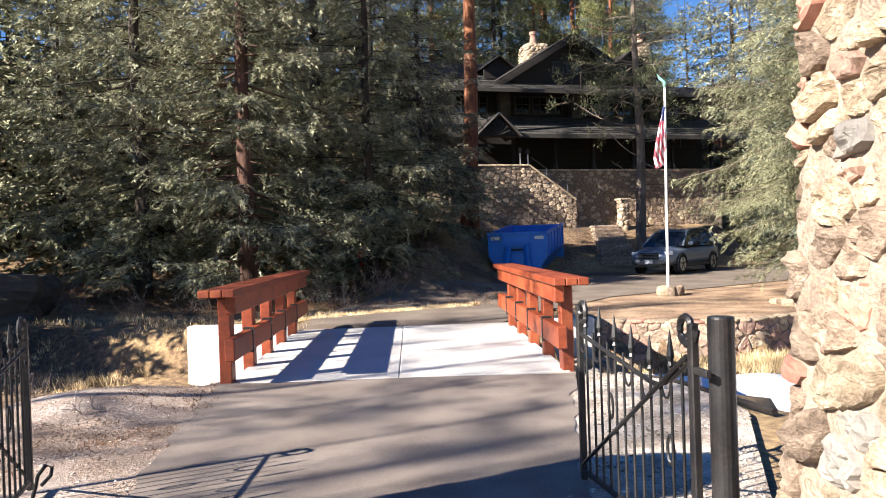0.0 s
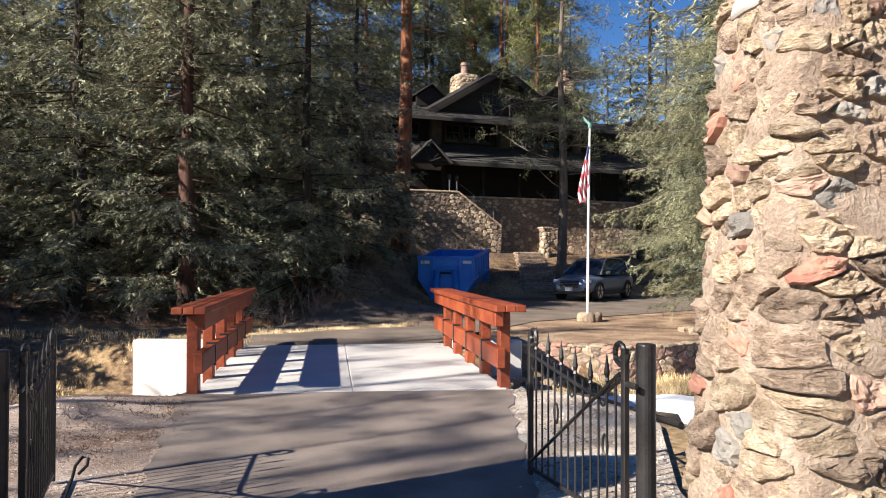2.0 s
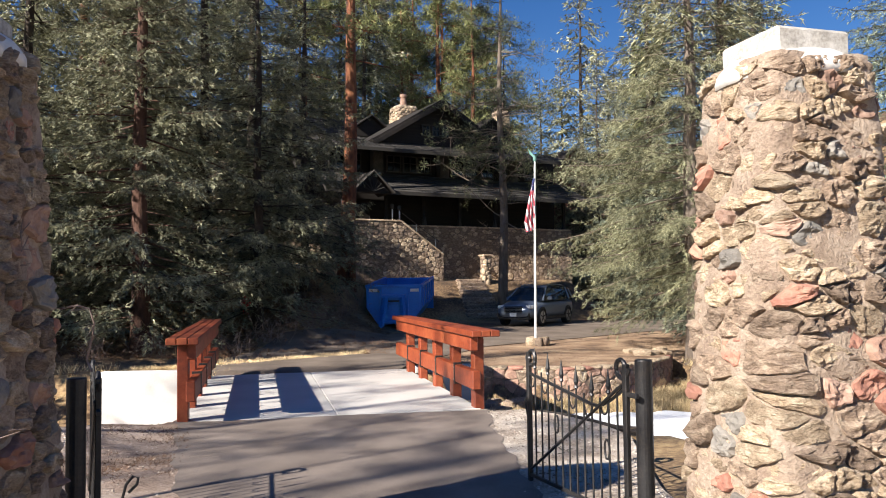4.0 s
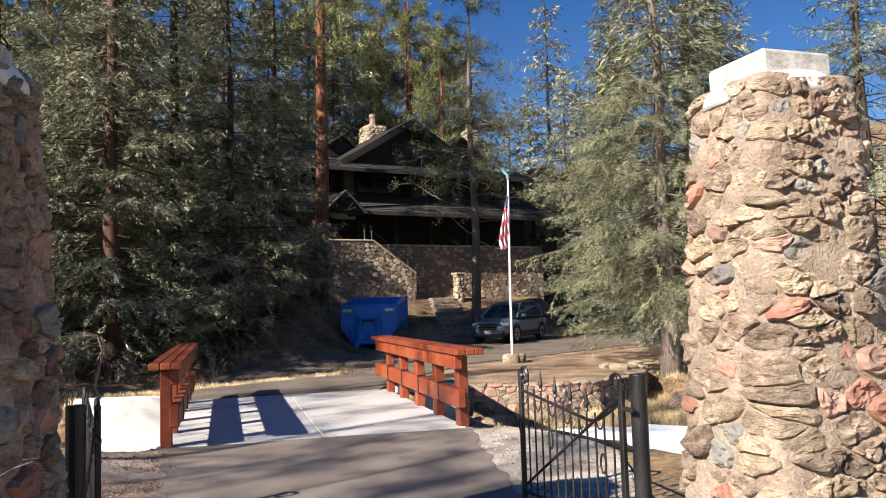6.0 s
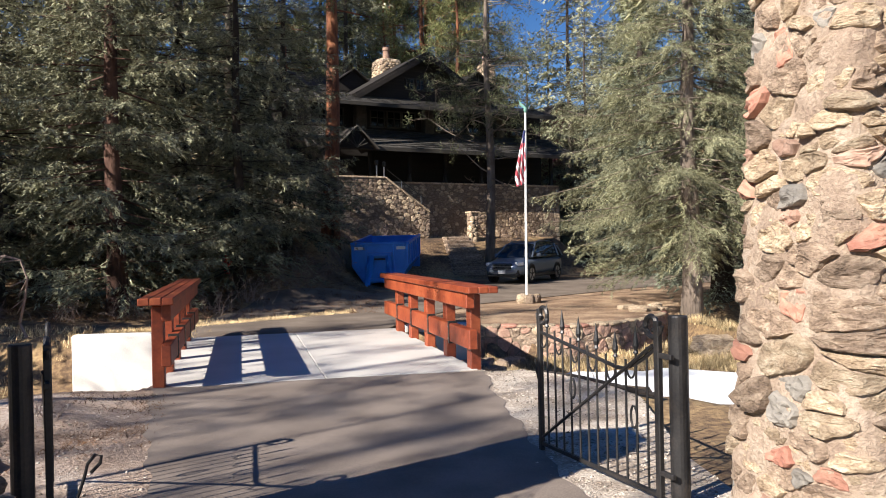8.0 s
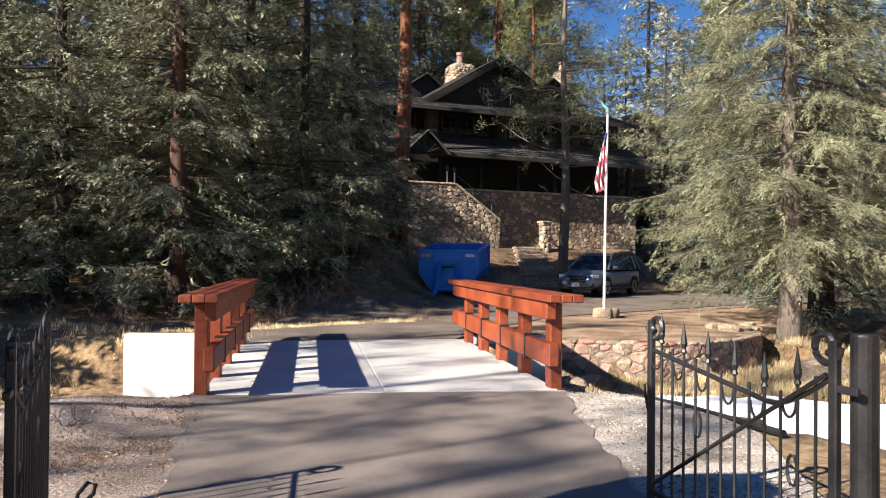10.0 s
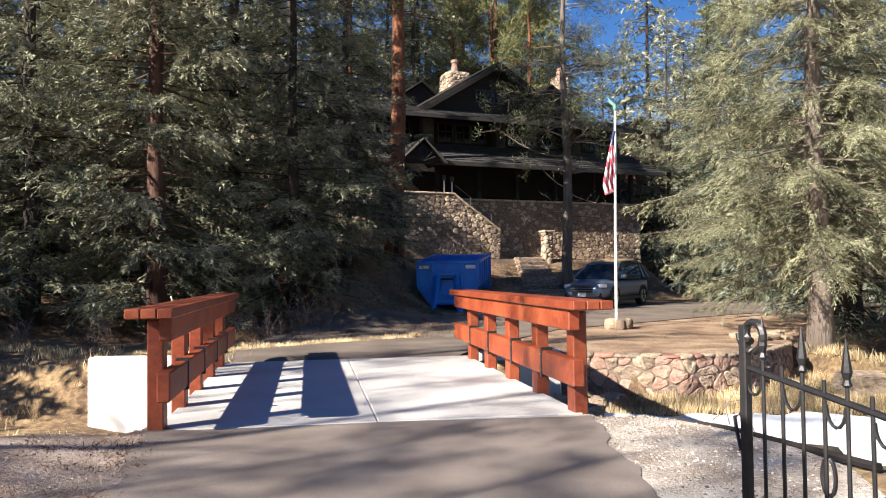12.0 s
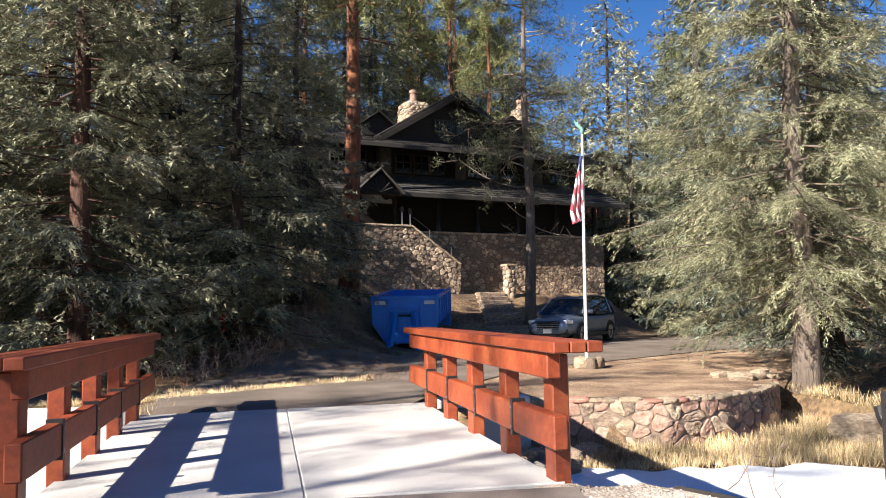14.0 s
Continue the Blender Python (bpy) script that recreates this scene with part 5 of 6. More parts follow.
def conifer(seed, tall, spread, bare, whorl, per, twig, droop=0.35, ragged=0.25, power=0.85, bark=None, needles=None, girth=0.02, seen=99.0, pad=0.19, dense=1.0, hang=0.35, broad=1.0):
    """Trunk with whorls of drooping limbs; each limb carries side shoots set with flat pointed sprays, coarser above the height seen."""
    rnd = np.random.default_rng(seed)
    wood = Build()
    pts = [(0.04 * math.sin(i * 1.3 + seed), 0.04 * math.cos(i * 1.7), tall * i / 10 - 0.3 * (i == 0)) for i in range(11)]
    wood.tube(pts, [tall * girth * (1.25 if i == 0 else 1) * (1 - i / 10.6) for i in range(11)], 10)
    P, D, LEN, WID = [], [], [], []
    z = bare
    while z < tall - 0.3:
        t = (z - bare) / (tall - bare)
        reach = spread * ((1 - t) ** power) * (0.55 + 0.45 * min(1, t * 7 + 0.35)) + 0.15
        fine = 1.0 if z < seen else 2.3
        n = max(3, int(per * (0.6 + 0.4 * (1 - t))))
        a0 = rnd.random() * 6.28
        for i in range(n):
            if rnd.random() < ragged * 0.3:
                continue
            a = a0 + 6.283 * i / n + rnd.normal() * 0.3
            R = reach * (1 + rnd.normal() * ragged * 0.6)
            if R < 0.15:
                continue
            base = z + rnd.normal() * whorl * 0.3
            lift = 0.25 - droop * (1.1 - t) + rnd.normal() * 0.1
            q = np.linspace(0, 1, 7)
            bend = rnd.normal() * 0.15 * q ** 2
            bx, by = np.cos(a + bend) * R * q, np.sin(a + bend) * R * q
            bz = base + R * (lift * q - droop * 0.55 * q ** 2 + 0.16 * q ** 4)
            if R > 0.8:
                wood.tube([(bx[j], by[j], bz[j]) for j in (0, 2, 4, 6)], [(0.012 + 0.022 * R / 3) * (1 - j / 7) for j in (0, 2, 4, 6)], 3, False)
            s0 = rnd.uniform(0.04, 0.3) if rnd.random() > ragged * 0.4 else rnd.uniform(0.5, 0.75)
            nb = 2 * max(2, int(R * (1 - s0) / (pad * fine)))
            s = np.clip(s0 + (1 - s0) * (np.arange(nb) // 2 + rnd.random(nb)) / (nb / 2), 0, 1)
            o = np.stack([np.interp(s, q, bx), np.interp(s, q, by), np.interp(s, q, bz)], -1)
            sd = np.where(np.arange(nb) % 2, 1, -1) * rnd.uniform(0.35, 1.15, nb)
            ln = np.minimum(1.1, (0.14 + 0.4 * R * (1.02 - s))) * rnd.uniform(0.5, 1.2, nb)
            dip = -droop * 0.5 + rnd.normal(size=nb) * 0.22
            cnt = np.maximum(3, (ln / (twig * fine * 0.28) * dense).astype(int))
            ix = np.repeat(np.arange(nb), cnt)
            e = rnd.random(len(ix)) ** 0.8
            ang = a + sd[ix]
            run = ln[ix] * e
            p = o[ix] + np.stack([np.cos(ang) * run, np.sin(ang) * run, dip[ix] * run - hang * run * e], -1) + rnd.normal(size=(len(ix), 3)) * 0.025
            fan = ang + rnd.choice([-1, 1], len(ix)) * rnd.uniform(0.1, 1.0, len(ix))
            P.append(p)
            D.append(np.stack([np.cos(fan), np.sin(fan), dip[ix] - hang * e + rnd.normal(size=len(ix)) * 0.45], -1))
            L = twig * fine * rnd.uniform(0.65, 1.35, len(ix))
            LEN.append(L)
            WID.append(L * broad * rnd.uniform(0.09, 0.17, len(ix)))
        z += whorl * rnd.uniform(0.7, 1.3) * (0.7 + 0.5 * (1 - t))
    v, f = sprays(np.concatenate(P), np.concatenate(D), np.concatenate(LEN), np.concatenate(WID), rnd, 0.6)
    return wood.mesh("trunk", bark or M_BARK, True), array_mesh("crown", v, f, needles or M_SPRUCE)


def pine(seed, tall, bare, spread, limbs, tufts, lean=0.0, girth=0.3, bark=None, needles=None, needle=0.24, dead=0):
    """A pine: tall bare trunk, crooked limbs that end in brush-like tufts."""
    rnd = np.random.default_rng(seed)
    wood = Build()
    line = lambda h: np.array([lean * h + 0.05 * math.sin(h * 0.5 + seed), 0.05 * math.cos(h * 0.6), h])
    wood.tube([line(tall * i / 16 - (0.4 if i == 0 else 0)) for i in range(17)], [girth * (1.3 if i == 0 else 1) * (1 - 0.9 * i / 16) + 0.012 for i in range(17)], 14)
    P, D, LEN, WID = [], [], [], []
    for i in range(limbs + dead):
        isdead = i >= limbs
        t = rnd.random() ** 0.9
        z = (bare + (tall - bare) * t) if not isdead else rnd.uniform(bare * 0.3, bare * 1.1)
        R = spread * (1 - 0.72 * t) * rnd.uniform(0.55, 1.15) * (0.8 if isdead else 1)
        a = rnd.random() * 6.283
        o = line(z)
        d = np.array([math.cos(a), math.sin(a), rnd.uniform(-0.1, 0.35)])
        pts = [o]
        for j in range(5):
            d = d + rnd.normal(size=3) * 0.16
            d[2] += -0.02
            d /= np.linalg.norm(d)
            pts.append(pts[-1] + d * R / 5)
        wood.tube(pts, [0.045 * (1 - j / 6) * (0.5 + R / spread * 0.5) for j in range(6)], 5, False)
        subs = []
        for j in range(2, 6):
            for _ in range(3):
                dd = d * 0.6 + rnd.normal(size=3) * 0.5
                dd /= np.linalg.norm(dd)
                e = pts[j] + dd * R * rnd.uniform(0.12, 0.3)
                wood.tube([pts[j], e], [0.012, 0.005], 3, False)
                subs.append((e, dd))
        if isdead:
            continue
        for e, dd in subs:
            m = tufts
            out = dd * 0.6 + rnd.normal(size=(m, 3)) * 0.75
            out[:, 2] += 0.2
            P.append(e + rnd.normal(size=(m, 3)) * 0.13)
            D.append(out)
            LEN.append(needle * rnd.uniform(0.7, 1.3, m))
            WID.append(needle * rnd.uniform(0.05, 0.1, m))
    v, f = sprays(np.concatenate(P), np.concatenate(D), np.concatenate(LEN), np.concatenate(WID), rnd, 1.1)
    return wood.mesh("trunk", bark or M_BARK, True), array_mesh("crown", v, f, needles or M_PINE)


def plant(name, meshes, x, y, turn, size, label, group="", sink=0.1):
    top = thing(name, pose(x, y, height(x, y) - sink, 0, 0, turn) @ Matrix.Scale(size, 4), label, "tree", group)
    part("trunk", meshes[0], None, top)
    part("crown", meshes[1], None, top)
    return top


SHADE = conifer(31, 15, 3.2, 0.4, 0.42, 7, 0.3, girth=0.012, pad=0.34, dense=1.5, broad=1.7)
SPR = [conifer(1, 19, 3.7, 1.0, 0.46, 8, 0.133, girth=0.0145, bark=M_REDBARK, seen=11.5, pad=0.15, dense=1.6),
       conifer(2, 17, 3.3, 0.9, 0.46, 8, 0.129, ragged=0.35, girth=0.012, seen=11.5, pad=0.15, dense=1.6),
       conifer(3, 21, 3.9, 1.3, 0.5, 7, 0.136, ragged=0.32, girth=0.012, seen=11.5, pad=0.15, dense=1.6)]
for i, (x, y, k, s, r) in enumerate([(-6.4, 22.2, 0, 1.0, 10), (-3.3, 25.2, 1, 0.95, 80), (-9.8, 23.0, 2, 0.95, 150), (-1.9, 29.5, 1, 0.9, 200), (-5.4, 27.5, 2, 1.0, 260), (-13.8, 26.0, 0, 0.8, 310), (-8.6, 26.5, 0, 1.05, 40), (-16.5, 19.5, 1, 0.55, 20), (-14.5, 31, 1, 0.65, 75), (-11.5, 28.5, 1, 0.75, 75), (-9.2, 35.2, 2, 0.55, 190), (-17, 27, 2, 1.0, 230)]):
    plant("spruce_tree", SHADE if x < -11 else SPR[k], x, y, r, s, "dark green spruce in the dense shaded stand", "spruces of the stand")
for x, y, r, s in [(-7.6, 31.5, 20, 0.6), (-4.2, 34.0, 60, 0.42), (-11.0, 33.2, 110, 0.55), (-14.5, 35.5, 160, 1.1), (-6.8, 38.0, 210, 0.8), (-18.5, 31.0, 260, 1.1), (-10.2, 40.0, 300, 1.1), (-21.5, 28.0, 30, 1.1)]:
    plant("spruce_tree", SHADE, x, y, r, s, "dark spruce deep inside the shaded stand", "spruces of the stand")
NEAR = conifer(7, 17, 4.1, 2.9, 0.46, 9, 0.105, droop=0.38, ragged=0.24, needles=M_BLUESPRUCE, girth=0.018, bark=M_PINEBARK, seen=9.5, pad=0.12, dense=2.2, hang=0.4, broad=0.62)
plant("spruce_tree", NEAR, 8.85, 18.5, 30, 0.93, "grey-green spruce with drooping sunlit limbs by the wall")
BLUE = conifer(8, 16, 3.6, 1.0, 0.42, 8, 0.14, droop=0.4, ragged=0.3, needles=M_SILVERSPRUCE, seen=11.5, pad=0.17, dense=1.45, hang=0.4, broad=0.8)
plant("spruce_tree", BLUE, 11.6, 21.8, 140, 1.05, "tall grey-green spruce behind the lawn")
plant("spruce_tree", BLUE, 14.0, 33.2, 70, 1.05, "bluish spruce beside the parked car")
plant("spruce_tree", BLUE, 17.5, 30, 170, 1.1, "bluish spruce at the back of the parking ground")
plant("spruce_tree", BLUE, 19, 23, 250, 1.1, "bluish spruce at the edge of the lawn")
POND = pine(11, 24, 9.0, 3.6, 46, 44, lean=0.022, girth=0.35, bark=M_PONDBARK)
plant("ponderosa_pine", POND, -0.16, 33.0, 0, 1.0, "tall ponderosa pine with orange plated bark")
# Pine added to cast shade on the upper lodge and dapple the terrace wall.
TALLPINE = pine(15, 23, 11.5, 3.6, 40, 26, girth=0.22, needle=0.26)
plant("pine_tree", TALLPINE, -4.4, 34.6, 25, 1.0, "tall pine added behind the spruces to shade the lodge")
LODGE = pine(12, 17.5, 5.6, 3.7, 72, 30, girth=0.24, bark=M_PINEBARK, needles=M_GREYPINE, needle=0.17, dead=16)
plant("pine_tree", LODGE, 7.5, 36.0, 40, 1.0, "thin grey pine with bare dead lower limbs")
ROADSIDE = pine(13, 17, 7.5, 2.3, 34, 4, lean=0.01, girth=0.14, needle=0.26, dead=40)
SLIM = pine(14, 16, 6, 1.7, 18, 3, girth=0.075, needle=0.2, dead=18)
FARS = [conifer(21, 20, 4.3, 2, 0.62, 7, 0.27, girth=0.011, pad=0.38, dense=1.7, broad=1.1, power=0.75), conifer(22, 22, 4.1, 3, 0.62, 7, 0.27, girth=0.011, pad=0.38, dense=1.7, broad=1.1, power=0.75)]
for x, y, r, s in [(16.2, 46.5, 20, 1.0), (19.5, 52.0, 140, 1.05)]:
    plant("spruce_tree", SPR[1], x, y, r, s, "dark green spruce beside the lodge")
FARP = [pine(23, 22, 6, 4.2, 60, 23, girth=0.28, needle=0.3, bark=M_PONDBARK), pine(24, 20, 6, 3.8, 60, 23, girth=0.25, needle=0.3)]
rnd = random.Random(77)
far = [(8, 59), (1.6, 53.5), (9.5, 54), (0.0, 57), (4.5, 56), (12.5, 57), (-2.5, 52), (3.0, 62), (6.0, 66), (10.5, 62), (14, 68), (-3, 58), (-7, 52), (18, 60), (22, 54), (19, 44), (23.5, 38), (26, 46), (-11, 44), (-13, 52), (-19, 39), (-21, 33), (-22, 44), (-6, 43), (-13.5, 41), (2.2, 58.5), (5.8, 60.5), (11.5, 59), (14.8, 55), (-1.2, 62), (7.2, 55.5), (16.5, 50.5), (-4.8, 55)]
while len(far) < 40:
    x, y = rnd.uniform(-26, 42), rnd.uniform(56, 92)
    if all(math.hypot(x - a, y - b) > 4 for a, b in far):
        far.append((x, y))
for i, (x, y) in enumerate(far):
    if i % 3 == 0 or 3.0 <= x <= 11:
        plant("pine_tree", FARP[i % 2], x, y, rnd.uniform(0, 360), rnd.uniform(0.85, 1.15), "distant sunlit pine on the hillside", "hillside pines")
    else:
        plant("spruce_tree", FARS[i % 2], x, y, rnd.uniform(0, 360), rnd.uniform(0.85, 1.2), "distant dark spruce on the hillside", "hillside spruces")

# trees beside and behind the path, whose shadows streak the drive
for x, y, r, s in [(-22, -7.5, 250, 1.1), (-19, -1.5, 80, 1.1), (-24, 1.5, 310, 1.15), (-12.5, -11, 30, 1.0), (-18.5, 4.5, 200, 1.05), (-16, -17, 10, 1.0)]:
    plant("pine_tree", ROADSIDE, x, y, r, s, "slender pine beside the entrance drive", "roadside pines")
for reach, meet, r, s in [(17, 3.4, 40, 0.8), (22, 5.6, 130, 0.9), (15, 7.3, 200, 0.7), (25, 8.3, 290, 0.95), (19, 9.2, 340, 0.75), (27, 11.4, 70, 1.0), (21, 12.4, 160, 0.85), (24, 13.6, 250, 0.9)]:
    plant("pine_tree", SLIM, -SUN_AWAY.x * reach, meet - SUN_AWAY.y * reach, r, s, "slender pine beside the entrance drive", "roadside pines")
# Spruces out of view, added so their shadow darkens the lower stand.
for x, y, r, s in [(-21.5, 7.8, 140, 0.65), (-21, 12, 60, 0.65), (-25, 16, 200, 0.7), (-19.5, 9.8, 10, 0.5), (-27, 21, 80, 0.75), (-23.5, 24, 300, 0.7), (-20.5, 16.5, 30, 0.6), (-14.3, 13.0, 110, 0.9), (-15.2, 14.6, 220, 0.95), (-16.5, 16.8, 70, 0.94), (-17.9, 18.9, 150, 0.9), (-19.2, 21.2, 15, 0.8)]:
    plant("spruce_tree", SHADE, x, y, r, s, "unseen spruce added to shade the stand", "roadside spruces")


# ---- dry grass, gravel, twigs ----
def blades(count, spots, tall, name, label, material, seed, lean=0.35):
    """Upright grass blades; spots(rnd) gives x, y, z and a size."""
    rnd = np.random.default_rng(seed)
    P, D, LEN = [], [], []
    for _ in range(count):
        x, y, z, s = spots(rnd)
        n = 14
        P.append(np.array([x, y, z - 0.02]) + rnd.normal(size=(n, 3)) * [0.07, 0.07, 0])
        D.append(np.array([0, 0, 1.0]) + rnd.normal(size=(n, 3)) * [lean, lean, 0.1])
        LEN.append(tall * s * rnd.uniform(0.5, 1.2, n))
    P, D, LEN = np.concatenate(P), np.concatenate(D), np.concatenate(LEN)
    v, f = sprays(P, D, LEN, LEN * 0.022 + 0.003, rnd, 1.1)
    return tagged(new(name, array_mesh(name, v, f, material)), label, "grass", kind="stuff")


def bank_right(r):
    while True:
        x, y = r.uniform(1.7, 9.5), r.uniform(13.4, 18.0)
        g, reach = creek_gap(x, y)
        yw = np.interp(x, [p[0] for p in WALL_LINE], [p[1] for p in WALL_LINE])
        if g > reach - 0.35 and y < yw - 0.1 and r.random() < 0.4 + 0.6 * min(1, (x - 1.6) / 1.6):
            return x, y, height(x, y), 0.6 + 0.6 * r.random()


def bank_left(r):
    while True:
        x, y = r.uniform(-13, -3.2), r.uniform(9.8, 19)
        if noise.noise((x * 0.5, y * 0.5, 2)) + r.normal() * 0.2 > 0.1:
            return x, y, height(x, y), 0.5 + 0.6 * r.random()


def road_edge(r):
    t = r.random()
    x, y = -5.5 + 5.6 * t, 16.6 + 3.6 * t + abs(r.normal()) * 0.45
    return x, y, height(x, y), 0.4 + 0.4 * r.random()


blades(2300, bank_right, 0.2, "dry_grass", "golden dry grass tufts below the stone wall", M_DRYGRASS, 5)
blades(600, bank_left, 0.2, "dry_grass", "straw-coloured dry grass on the shaded creek bank", M_DRYGRASS, 6)
def lawn_spot(r):
    x, y = lawn_xy(np.array([r.random() * 0.75]), np.array([r.random()]))
    return float(x[0]), float(y[0]), height(float(x[0]), float(y[0])), 0.5 + 0.6 * r.random()


def stand_floor(r):
    x, y = r.uniform(-13, 1.0), r.uniform(19.8, 31)
    return x, y, height(x, y), 0.5 + 0.9 * r.random()


blades(1100, lawn_spot, 0.06, "dry_grass", "short matted dry grass and needles on the lawn", M_LITTER, 9, 1.2)
blades(1100, stand_floor, 0.17, "dry_grass", "brown dead stalks and needles under the spruces", M_LITTER, 10, 1.0)
blades(700, road_edge, 0.16, "dry_grass", "pale dry grass along the edge of the drive", M_DRYGRASS, 7)


def pebbles(count, spot, size, name, label, seed):
    """Loose stones, small flattened lumps."""
    rnd = np.random.default_rng(seed)
    base = np.array([(1, 0, 0), (-1, 0, 0), (0, 1, 0), (0, -1, 0), (0, 0, 1), (0, 0, -1)], float)
    tri = np.array([(0, 2, 4), (2, 1, 4), (1, 3, 4), (3, 0, 4), (2, 0, 5), (1, 2, 5), (3, 1, 5), (0, 3, 5)])
    V, F = [], []
    for i in range(count):
        x, y = spot(rnd)
        s = size * rnd.uniform(0.4, 1.5) ** 1.5
        a = rnd.random() * 6.28
        v = base * [s, s * rnd.uniform(0.5, 1), s * rnd.uniform(0.35, 0.7)] + rnd.normal(size=(6, 3)) * s * 0.15
        c, q = math.cos(a), math.sin(a)
        v = np.stack([v[:, 0] * c - v[:, 1] * q + x, v[:, 0] * q + v[:, 1] * c + y, v[:, 2] + height(x, y) + s * 0.2], -1)
        V.append(v)
        F.append(tri + 6 * i)
    return tagged(new(name, array_mesh(name, np.concatenate(V), np.concatenate(F), M_GRAVELISLE)), label, "gravel", kind="stuff")


M_GRAVELISLE = leafy("loose_gravel", (0.26, 0.2, 0.155), (0.7, 0.63, 0.54), 0.9)


def spot_right(r):
    u, v = np.array([0.17 + 0.83 * r.random() ** 0.8]), np.array([r.random()])
    x, y = gravel_right(u, v)
    return float(x[0]), float(y[0])


def spot_left(r):
    u, v = np.array([0.86 * r.random()]), np.array([r.random()])
    x, y = gravel_left(u, v)
    return float(x[0]), float(y[0])


def litter_spot(r):
    x, y = spot_left(r)
    while noise.noise((x * 0.9, y * 0.9, 7)) < 0.02:
        x, y = spot_left(r)
    return x, y, height(x, y) + 0.02, 0.5 + 0.6 * r.random()


blades(1500, litter_spot, 0.055, "needle_litter", "brown dead needles and twigs heaped on the verge", M_LITTER, 8, 1.6)
pebbles(12500, spot_right, 0.0125, "loose_gravel", "pale crushed gravel spilled beside the drive", 3)
pebbles(3500, spot_left, 0.012, "loose_gravel", "grey gravel scattered over the dusty verge", 4)


def twigs(name, x, y, z0, n, tall, spread, label, seed, curl=0.25, thin=0.006):
    """A tangle of bare stems."""
    rnd = np.random.default_rng(seed)
    b = Build()
    for _ in range(n):
        p = np.array([rnd.normal() * spread * 0.3, rnd.normal() * spread * 0.3, z0 * rnd.random()])
        d = np.array([rnd.normal() * 0.5, rnd.normal() * 0.5, 1.0])
        pts = [p]
        for _ in range(6):
            d = d + rnd.normal(size=3) * curl
            d /= np.linalg.norm(d)
            pts.append(pts[-1] + d * tall / 6 * rnd.uniform(0.5, 1.2))
        b.tube(pts, [thin * (1 - i / 8) for i in range(7)], 4, False)
        for q in pts[2:6]:
            for _ in range(2):
                e = d + rnd.normal(size=3) * 0.7
                b.tube([q, q + e / np.linalg.norm(e) * tall * 0.14], [thin * 0.6, thin * 0.25], 3, False)
    ob = new(name, b.mesh(name, M_TWIG))
    ob.location = (x, y, height(x, y) - 0.05)
    return tagged(ob, label, "shrub", kind="stuff")


twigs("dry_vine", -3.1, 2.42, 2.2, 150, 0.62, 0.75, "tangle of dry leafless vine on the gate pillar", 61, 0.55, 0.0065)
for i, (x, y, n, t) in enumerate([(-1.6, 24.8, 40, 1.3), (-2.8, 23.2, 30, 1.1), (0.3, 33.8, 40, 1.6), (2.4, 36.4, 40, 1.3), (9.4, 39.2, 30, 1.2), (-2.2, 26.8, 30, 1.2), (-3.6, 21.3, 26, 0.9), (-4.6, 8.2, 12, 0.35), (-3.6, 7.4, 10, 0.25), (2.25, 9.1, 3, 0.75), (-7.2, 20.4, 30, 0.8), (-5.8, 20.9, 34, 0.9), (-4.7, 22.4, 34, 1.0), (-1.0, 26.2, 40, 1.2), (-0.3, 28.0, 34, 1.0), (-8.8, 20.0, 28, 0.7), (0.2, 30.6, 34, 0.9), (-10.4, 19.8, 28, 0.8), (3.6, 35.2, 34, 0.8), (6.0, 36.6, 34, 0.8)]):
    twigs("bare_shrub", x, y, 0.1, n, t, 0.9 * t, "leafless grey-brown shrub on the forest floor", 70 + i, 0.3)
hyd = thing("fire_hydrant", pose(-3.85, 26.6, height(-3.85, 26.6)), "small red fire hydrant among dark trees", "hydrant")
M_RED = plain("red_enamel", (0.5, 0.02, 0.015), 0.4)
part("barrel", Build().tube([(0, 0, 0), (0, 0, 0.45), (0, 0, 0.52), (0, 0, 0.6), (0, 0, 0.66)], [0.1, 0.1, 0.13, 0.1, 0.03], 14), M_RED, hyd)
part("outlet", Build().tube([(-0.17, 0, 0.38), (0.17, 0, 0.38)], 0.05, 10), M_RED, hyd)


# ---- rocks, edging, lamps ----
def boulder(x, y, size, turn, mat, label, seed):
    rnd = random.Random(seed)
    bm = bmesh.new()
    bmesh.ops.create_cube(bm, size=1.0)
    bmesh.ops.subdivide_edges(bm, edges=bm.edges[:], cuts=6, use_grid_fill=True)
    o = Vector((rnd.random() * 60, rnd.random() * 60, 0))
    for v in bm.verts:
        p = v.co.lerp(v.co.normalized() * 0.62, 0.35)
        v.co = p * (1 + noise.noise(p * 1.4 + o) * 0.28 + noise.noise(p * 5 + o) * 0.07)
    me = bpy.data.meshes.new("boulder")
    bm.to_mesh(me)
    bm.free()
    me.materials.append(mat)
    ob = new("boulder", me)
    ob.matrix_basis = pose(x, y, height(x, y) + size[2] * 0.28, 0, 0, turn) @ Matrix.Diagonal((*size, 1))
    return tagged(ob, label, "rock")


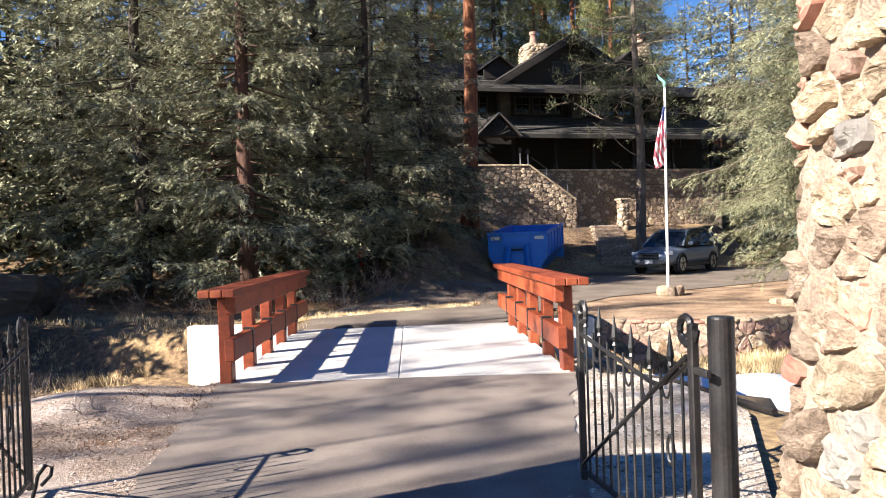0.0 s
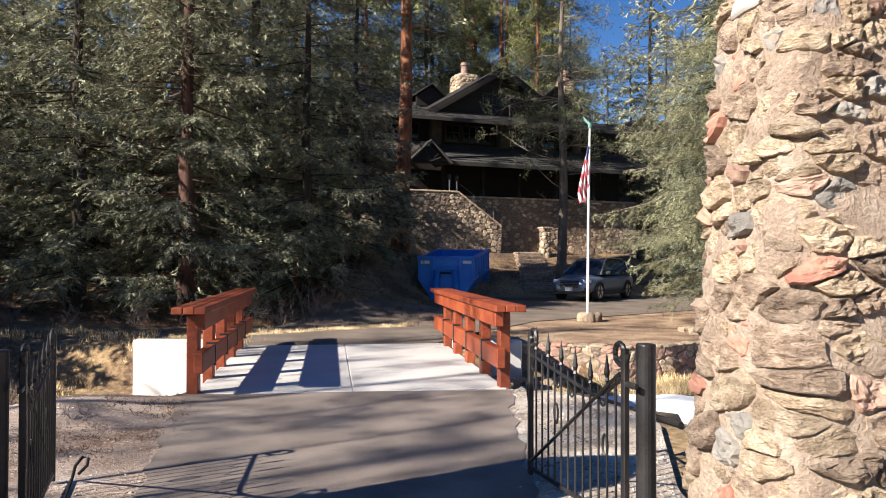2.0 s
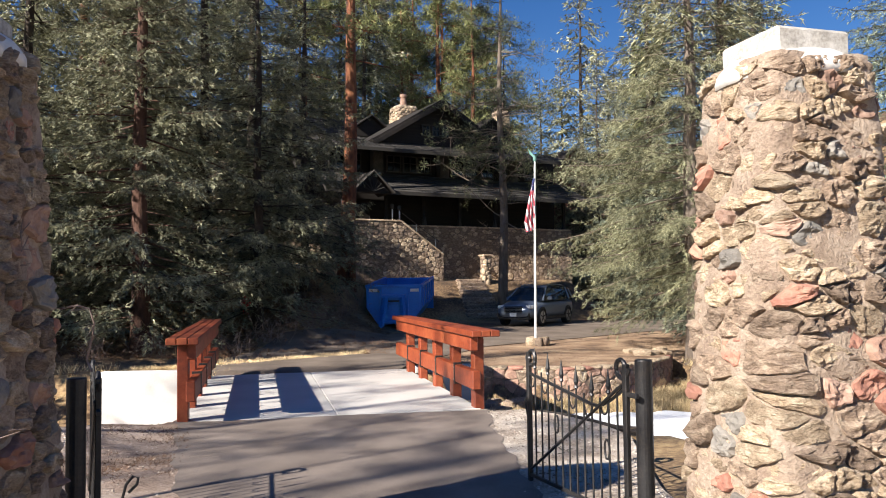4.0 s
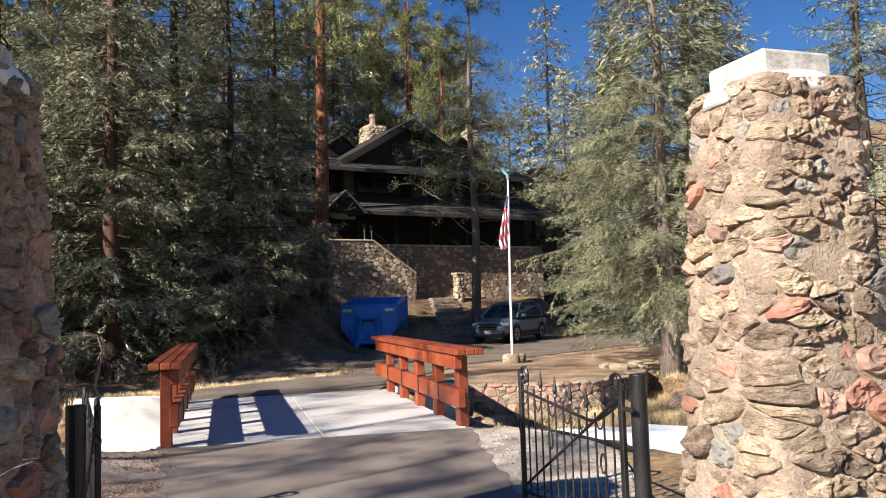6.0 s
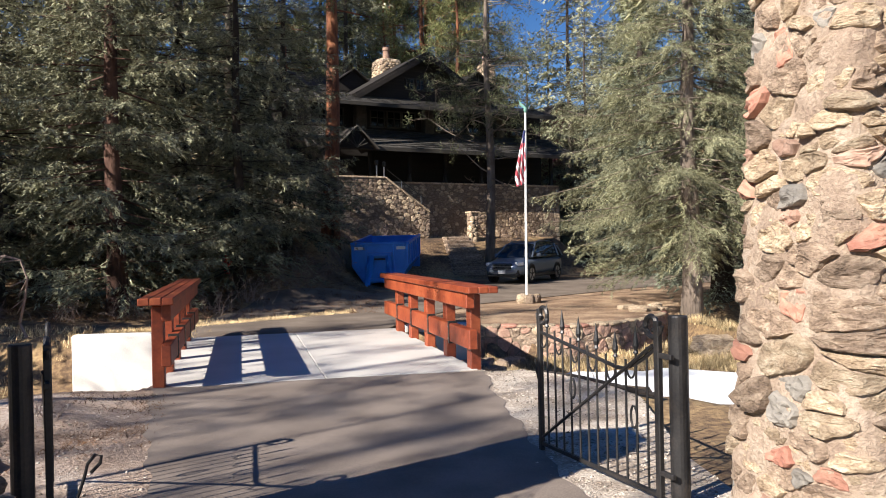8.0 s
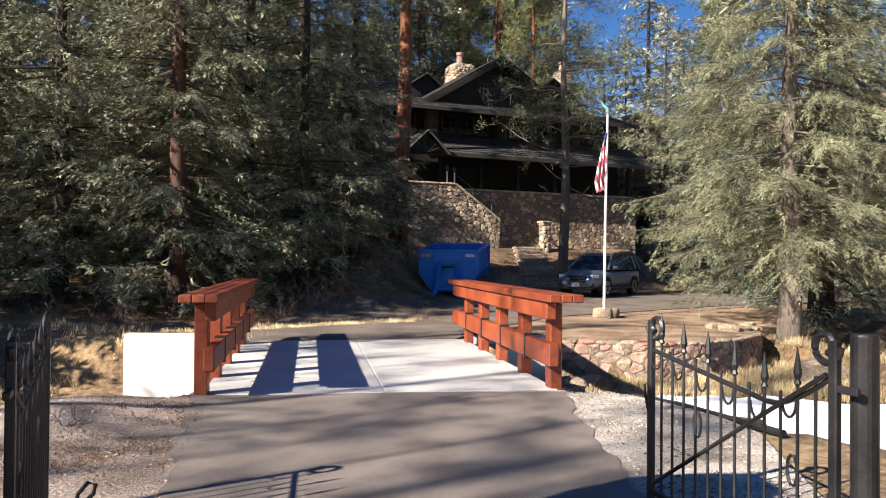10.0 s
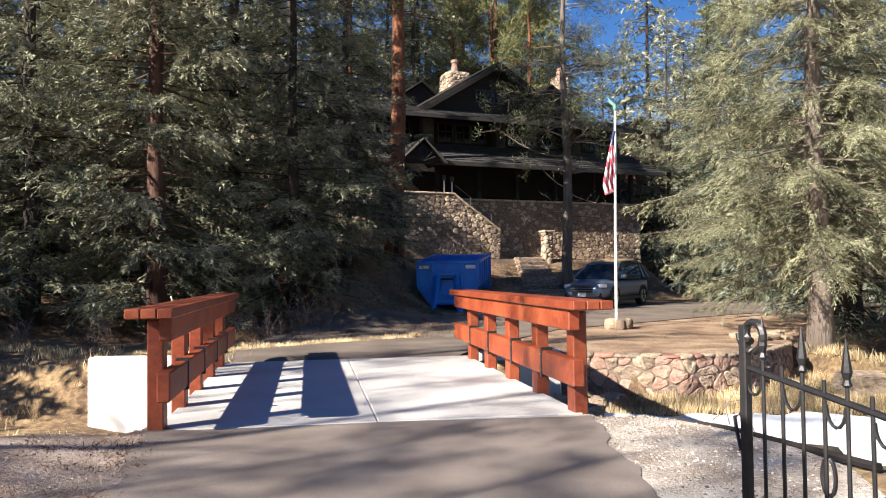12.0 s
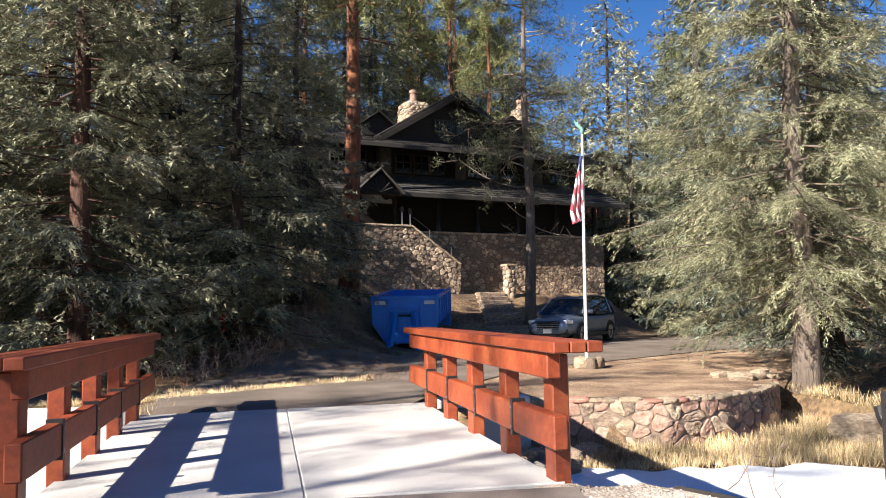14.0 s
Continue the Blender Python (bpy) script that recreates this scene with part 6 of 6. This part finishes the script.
boulder(7.75, 15.2, (0.9, 0.7, 0.5), 12, STONES[0], "pale squared boulder at the creek edge", 1)
boulder(-12.6, 18.6, (4.2, 2.4, 1.3), 15, M_SHADEROCK, "big flat boulder with shade put into its colour", 2)
boulder(-6.2, 10.6, (0.7, 0.5, 0.4), 40, STONES[2], "grey rock in the dry bank grass", 3)
boulder(-8.6, 12.9, (0.6, 0.5, 0.35), 80, STONES[2], "grey rock in the dry bank grass", 5)
rr = random.Random(12)
for i in range(11):
    boulder(7.45 + rr.uniform(-0.5, 0.7), 18.1 + rr.uniform(-0.5, 0.5), (rr.uniform(0.25, 0.5), rr.uniform(0.2, 0.4), rr.uniform(0.1, 0.2)), rr.uniform(0, 180), STONES[rr.choice([0, 0, 1])], "pale flat rock lying on the lawn", 20 + i)
for i in range(14):
    boulder(rr.uniform(1.6, 3.4), rr.uniform(14.2, 15.6), (rr.uniform(0.2, 0.5), rr.uniform(0.2, 0.4), rr.uniform(0.15, 0.3)), rr.uniform(0, 180), STONES[rr.choice([1, 2, 1])], "brown rock on the creek bank", 40 + i)
edge = Build()
ept = [(1.75, 10.25), (2.1, 9.6), (2.38, 8.95), (2.6, 8.2), (2.82, 7.45)]
edge.tube([(x, y, height(x, y) + 0.0) for x, y in ept], 0.035, 6)
tagged(new("garden_edging", edge.mesh("garden_edging", M_DARKWOOD)), "dark weathered timber edging of the gravel verge", "edging")


def lamp_post(u, v, z):
    top = thing("lamp_post", HOUSE @ pose(u, v, z), "short pale post lantern beside the house steps", "lamp", "step lanterns")
    part("pole", Build().tube([(0, 0, 0), (0, 0, 0.62)], 0.035, 8), M_WHITEPAINT, top)
    part("lantern", Build().tube([(0, 0, 0.6), (0, 0, 0.66), (0, 0, 0.82), (0, 0, 0.88)], [0.04, 0.09, 0.1, 0.03], 8), M_TRIM, top)
    return top


lamp_post(-4.75, -1.0, 5.25)
lamp_post(-4.3, -0.9, 5.2)
rail = thing("stair_handrail", HOUSE, "thin dark iron handrail on the stair wall", "handrail")
for u, z in ((-3.4, 4.55), (-2.3, 3.8)):
    part("baluster", Build().tube([(u, -1.05, z), (u, -1.05, z + 0.55)], 0.018, 6), M_STEEL, rail)
part("bar", Build().tube([(-4.2, -1.05, 5.65), (-2.1, -1.05, 4.22)], 0.016, 6), M_IRON, rail)
